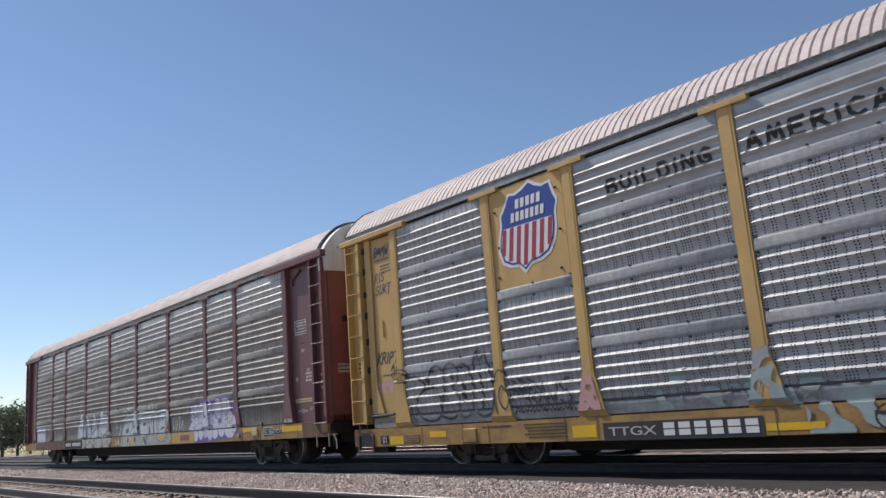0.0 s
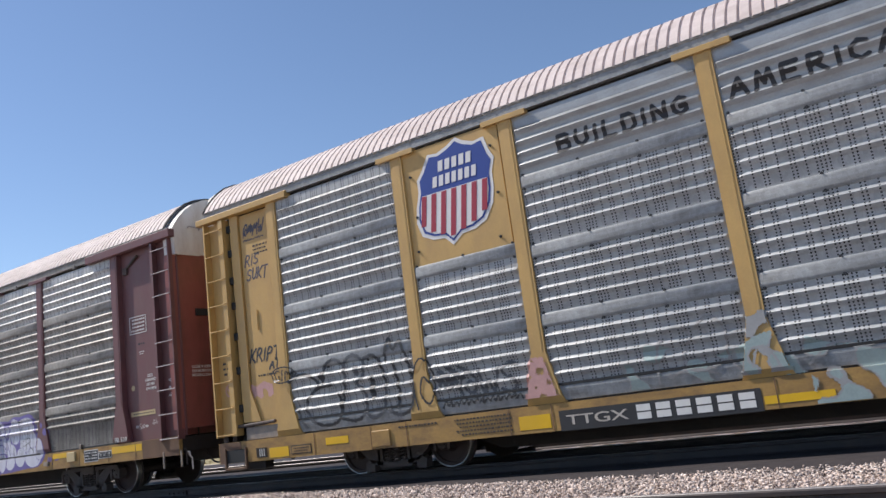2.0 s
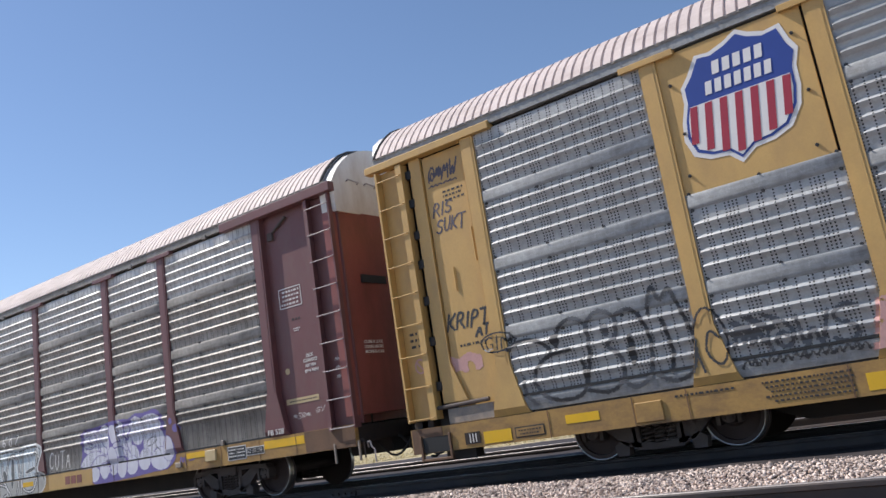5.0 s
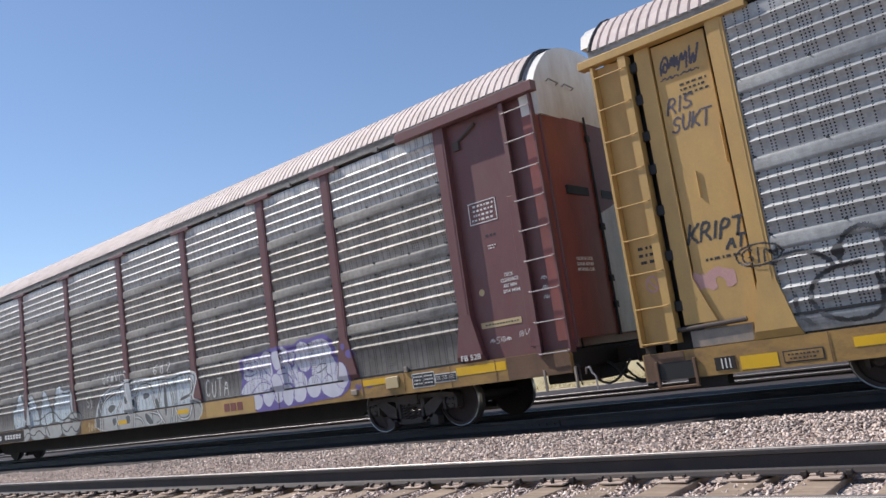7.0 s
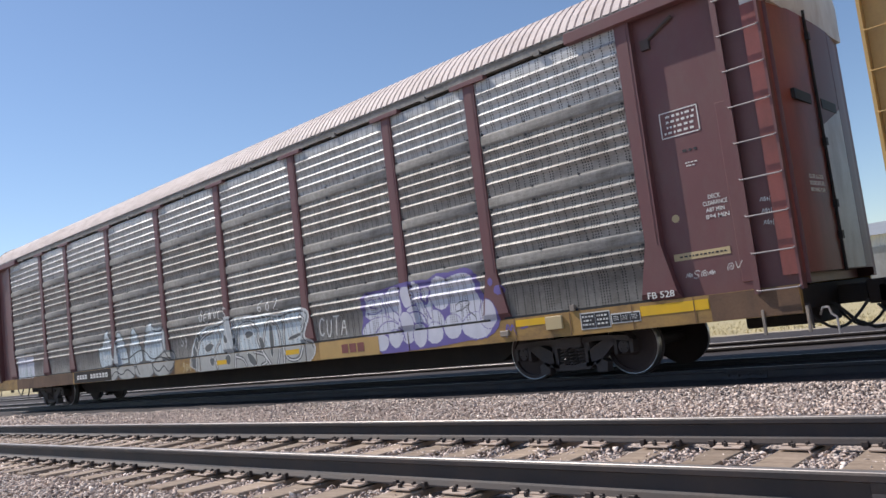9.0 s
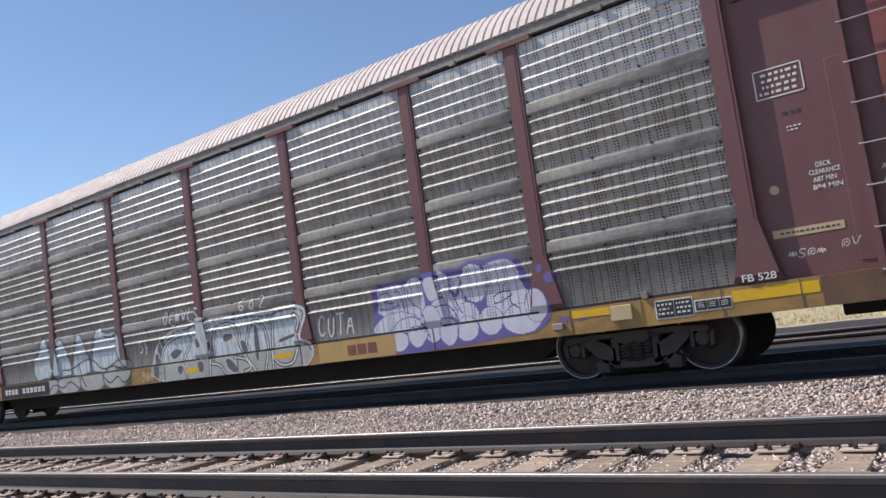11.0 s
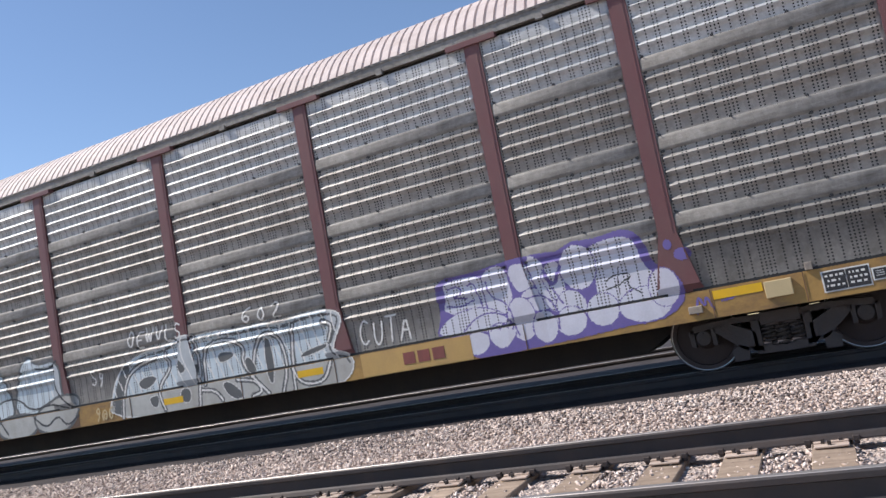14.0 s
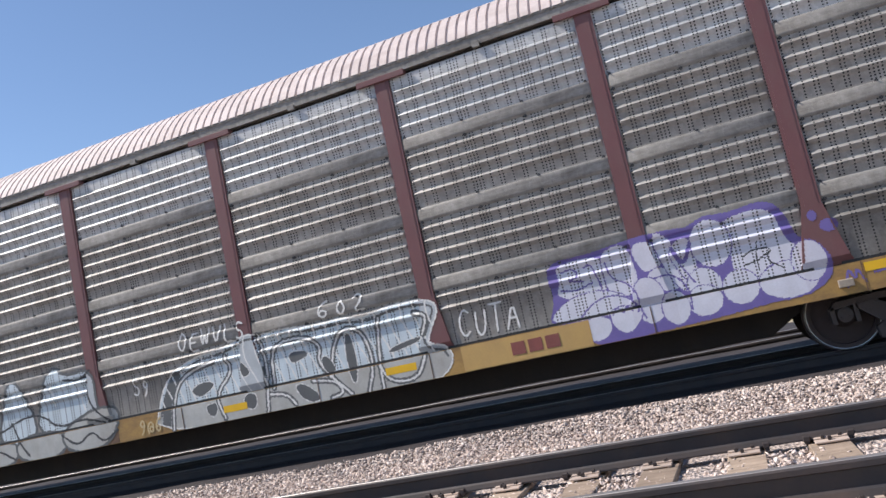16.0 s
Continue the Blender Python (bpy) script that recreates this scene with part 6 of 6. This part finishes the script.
ring = [[(16.25 + 0.17 * math.cos(a), 0.58 + 0.15 * math.sin(a)) for a in np.linspace(0, 2 * math.pi, 19)]]
sprayed(YELLOW, "tag", "black ringed mark and letters on the sill", 16.0, 17.4, 0.42, 0.76, [(M_ink, near_lines(ring, 0.012)), (M_ink, near_lines([[(16.1, 0.64), (16.3, 0.60), (16.45, 0.68)]], 0.025)), (M_ink, near_lines(word_lines("KL", 16.6, 17.0, 0.48, 0.70), 0.016))], 13, 0.010, 0.003)
sprayed(YELLOW, "graffiti", "faint pink scribble on a post foot", 11.7, 12.3, 0.86, 1.42, [(M_pink, lambda x, z: (np.abs(x - 11.99) < 0.1 + 0.16 * np.clip((1.42 - z) / 0.6, 0, 1)) & (blotch(x * 2, z * 2, 0.4) > -0.9) & (z < 1.38))], 14, 0.008, 0.02)


def flat_tag(car, words, x0, x1, z0, z1, r, y, mat, ox, label, shear=0.25):
    ln = word_lines(words, x0, x1, z0, z1, shear, 0.09, 3, 0.06, 1)
    return sprayed(car, "tag", label, x0 - 0.08, x1 + 0.2, z0 - 0.08, z1 + 0.1, [(mat, near_lines(ln, r))], 4, max(0.005, r * 0.6), 0.004, y)


DY = SIDE + 0.082
flat_tag(YELLOW, "KRIPT:", 6.42, 7.24, 2.07, 2.29, 0.018, DY, M_spray, YX, "black sprayed tag")
flat_tag(YELLOW, "AT:", 6.90, 7.20, 1.91, 2.05, 0.017, DY, M_spray, YX, "black sprayed tag")
flat_tag(YELLOW, "@~MW", 6.48, 7.00, 4.28, 4.54, 0.015, DY, M_tag, YX, "dark scribbled tag")
flat_tag(YELLOW, "~~", 6.48, 7.02, 4.20, 4.25, 0.010, DY, M_tag, YX, "dark scribbled tag")
flat_tag(YELLOW, "RIS", 6.48, 6.84, 3.76, 3.96, 0.014, DY, M_tag, YX, "dark scribbled tag")
flat_tag(YELLOW, "SUKT", 6.50, 7.02, 3.50, 3.70, 0.014, DY, M_tag, YX, "dark scribbled tag")
sprayed(YELLOW, "tag", "faint pink sprayed block", 6.30, 6.95, 1.42, 1.74, [(M_pink, lambda x, z: (z > 1.46 + 0.02 * np.sin(x * 30)) & (z < 1.68 + 0.03 * np.sin(x * 17)) & (np.sin(x * 21 + 9 * z) + np.sin(x * 7.3 - 13 * z) > -1.2))], 9, 0.010, 0.012, DY)
flat_tag(BROWN, "~S@~", 3.10, 3.50, 1.22, 1.32, 0.004, PY - 0.001, M_letter, BX, "thin white scratched tag")
flat_tag(BROWN, "@V", 3.66, 3.86, 1.26, 1.36, 0.0035, SIDE + 0.066, M_letter, BX, "thin white scratched tag")
ring = [[(5.87 + 0.085 * math.cos(a), 1.65 + 0.10 * math.sin(a)) for a in np.linspace(0, 2 * math.pi, 17)], [(5.81, 1.72), (5.93, 1.58)]]
sprayed(YELLOW, "tag", "faded pink ringed prohibition mark", 5.75, 5.99, 1.52, 1.78, [(M_pink, near_lines(ring, 0.013))], 9, 0.006, 0.003, SIDE + 0.077)
for z in (1.72, 1.86, 2.0):
    flat_tag(BROWN, "~@~", 4.18, 4.50, z, z + 0.10, 0.004, SIDE + 0.083, M_letter, BX, "thin pale scratched tag")


# ---- distance ----
def warehouse():
    w = thing("warehouse", pose(4, 62, -0.25), "long white corrugated-metal warehouse far behind the tracks", "building")
    wall_mat = material("white_corrugated_wall", (0.62, 0.62, 0.60), 0.6, 0.1, 0.1, 0.3, 8, 0.2)
    bm = bmesh.new()
    n = 160
    prof = []
    for i in range(n):
        x = -22 + 44 * i / n
        prof += [(x, 0.0), (x + 0.1, 0.06), (x + 0.18, 0.06)]
    vs = [[bm.verts.new((x, -y, z)) for z in (0, 4.6)] for x, y in prof]
    for a, b in zip(vs, vs[1:]):
        bm.faces.new((a[0], b[0], b[1], a[1]))
    box(bm, -22, 22, 0.01, 14, 0, 4.6)
    part("wall", bm, wall_mat, w)
    bm = bmesh.new()
    prism_x(bm, [(-0.5, 4.55), (14.5, 4.55), (7, 6.0)], -22.4, 22.4)
    part("roof", bm, material("grey_metal_roof", (0.35, 0.36, 0.37), 0.5, 0.3, 0.1, 0.5, 10, 0.1), w)
    for x in (-15, -3, 9):
        bm = bmesh.new()
        box(bm, x, x + 3.5, -0.12, -0.02, 0, 3.6)
        part("roller_door", bm, M_greyw, w)


def tree(x, y, h, seed, label):
    rnd = random.Random(seed)
    t = thing("tree", pose(x, y, -0.1), label, "tree", "distant yard trees")
    bm = bmesh.new()
    bark = bpy.data.materials.get("bark") or material("bark", (0.12, 0.085, 0.06), 0.9, 0, 0.3, 5, 30, 0.5)
    leaf = bpy.data.materials.get("dusty_green_foliage") or material("dusty_green_foliage", (0.16, 0.18, 0.105), 0.7, 0, 0.4, 1.2, 10, 0.2)
    bmesh.ops.create_cone(bm, cap_ends=True, segments=8, radius1=0.16, radius2=0.07, depth=h * 0.55, matrix=pose(0, 0, h * 0.27))
    tips = []
    for k in range(14):
        a, z = rnd.uniform(0, 6.28), h * rnd.uniform(0.1, 0.5)
        q = Vector((math.cos(a) * h * rnd.uniform(0.2, 0.42), math.sin(a) * h * rnd.uniform(0.2, 0.42), h * rnd.uniform(0.25, 0.88)))
        tube(bm, (0, 0, z), q, 0.04, 5)
        tips.append(q)
    part("trunk", bm, bark, t)
    verts, faces = [], []
    for q in tips + [Vector((0, 0, h * 0.9))]:
        for k in range(170):
            c = q + Vector((rnd.gauss(0, 1), rnd.gauss(0, 1), rnd.gauss(0, 0.75))) * h * 0.13
            d = [Vector((rnd.uniform(-1, 1), rnd.uniform(-1, 1), rnd.uniform(-1, 1))) * 0.2 for _ in range(3)]
            verts += [tuple(c + v) for v in d]
            faces.append((len(verts) - 3, len(verts) - 2, len(verts) - 1))
    me = bpy.data.meshes.new("crown")
    me.from_pydata(verts, [], faces)
    me.materials.append(leaf)
    part("crown", me, leaf, t)


warehouse()
for i, (x, y, h) in enumerate(((-70, 8.6, 4.4), (-71, 10.2, 4.9), (-76, 9.0, 4.6), (-78, 13, 5.4), (-84, 6.5, 4.6), (-90, 11, 5.6), (-95, 3.0, 4.2), (-70, 16, 4.5), (-100, 18, 5.5), (-105, -2, 4.5))):
    tree(x, y, h, 20 + i, "dusty green broad tree beyond the end of the train")


def joint_bar(x, y, z, label):
    """A bolted splice on a rail's side."""
    j = thing("joint_bar", pose(x, y, z), label, "rail joint")
    bm = bmesh.new()
    prism_x(bm, [(-0.045, -0.135), (-0.012, -0.13), (-0.012, -0.045), (-0.036, -0.038), (-0.030, -0.085)], -0.3, 0.3)
    part("bar", bm, M_railside, j)
    for k in range(4):
        bm = bmesh.new()
        tube(bm, (-0.21 + 0.14 * k, -0.028, -0.085), (-0.21 + 0.14 * k, -0.062, -0.085), 0.018, 6)
        part("bolt", bm, M_clip, j)


joint_bar(3.4, 0.75, 0.0, "bolted splice bar on the rail under the train")
joint_bar(6.9, -5.707, 0.15, "bolted splice bar on the near rail")


def dry_grass():
    rng = np.random.default_rng(12)
    k = 14000
    x, y = rng.uniform(-30, 22, k), 14.2 + rng.exponential(4.0, k)
    a, h = rng.uniform(0, 6.28, k), rng.uniform(0.03, 0.11, k)
    w = 0.02
    z = np.full(k, -0.27)
    base = np.stack([x, y, z], -1)
    d = np.stack([np.cos(a) * w, np.sin(a) * w, 0 * a], -1)
    tip = base + np.stack([rng.normal(0, 0.05, k), rng.normal(0, 0.05, k), h], -1)
    verts = np.stack([base - d, base + d, tip], 1).reshape(-1, 3)
    me = bpy.data.meshes.new("dry_grass")
    me.from_pydata(verts.tolist(), [], np.arange(3 * k).reshape(-1, 3).tolist())
    me.materials.append(material("straw_grass", (0.58, 0.49, 0.28), 0.8, 0, 0.3, 2, 20, 0.1))
    tagged(new("dry_grass", me), "sparse straw-coloured dry grass", "grass", kind="stuff")


dry_grass()
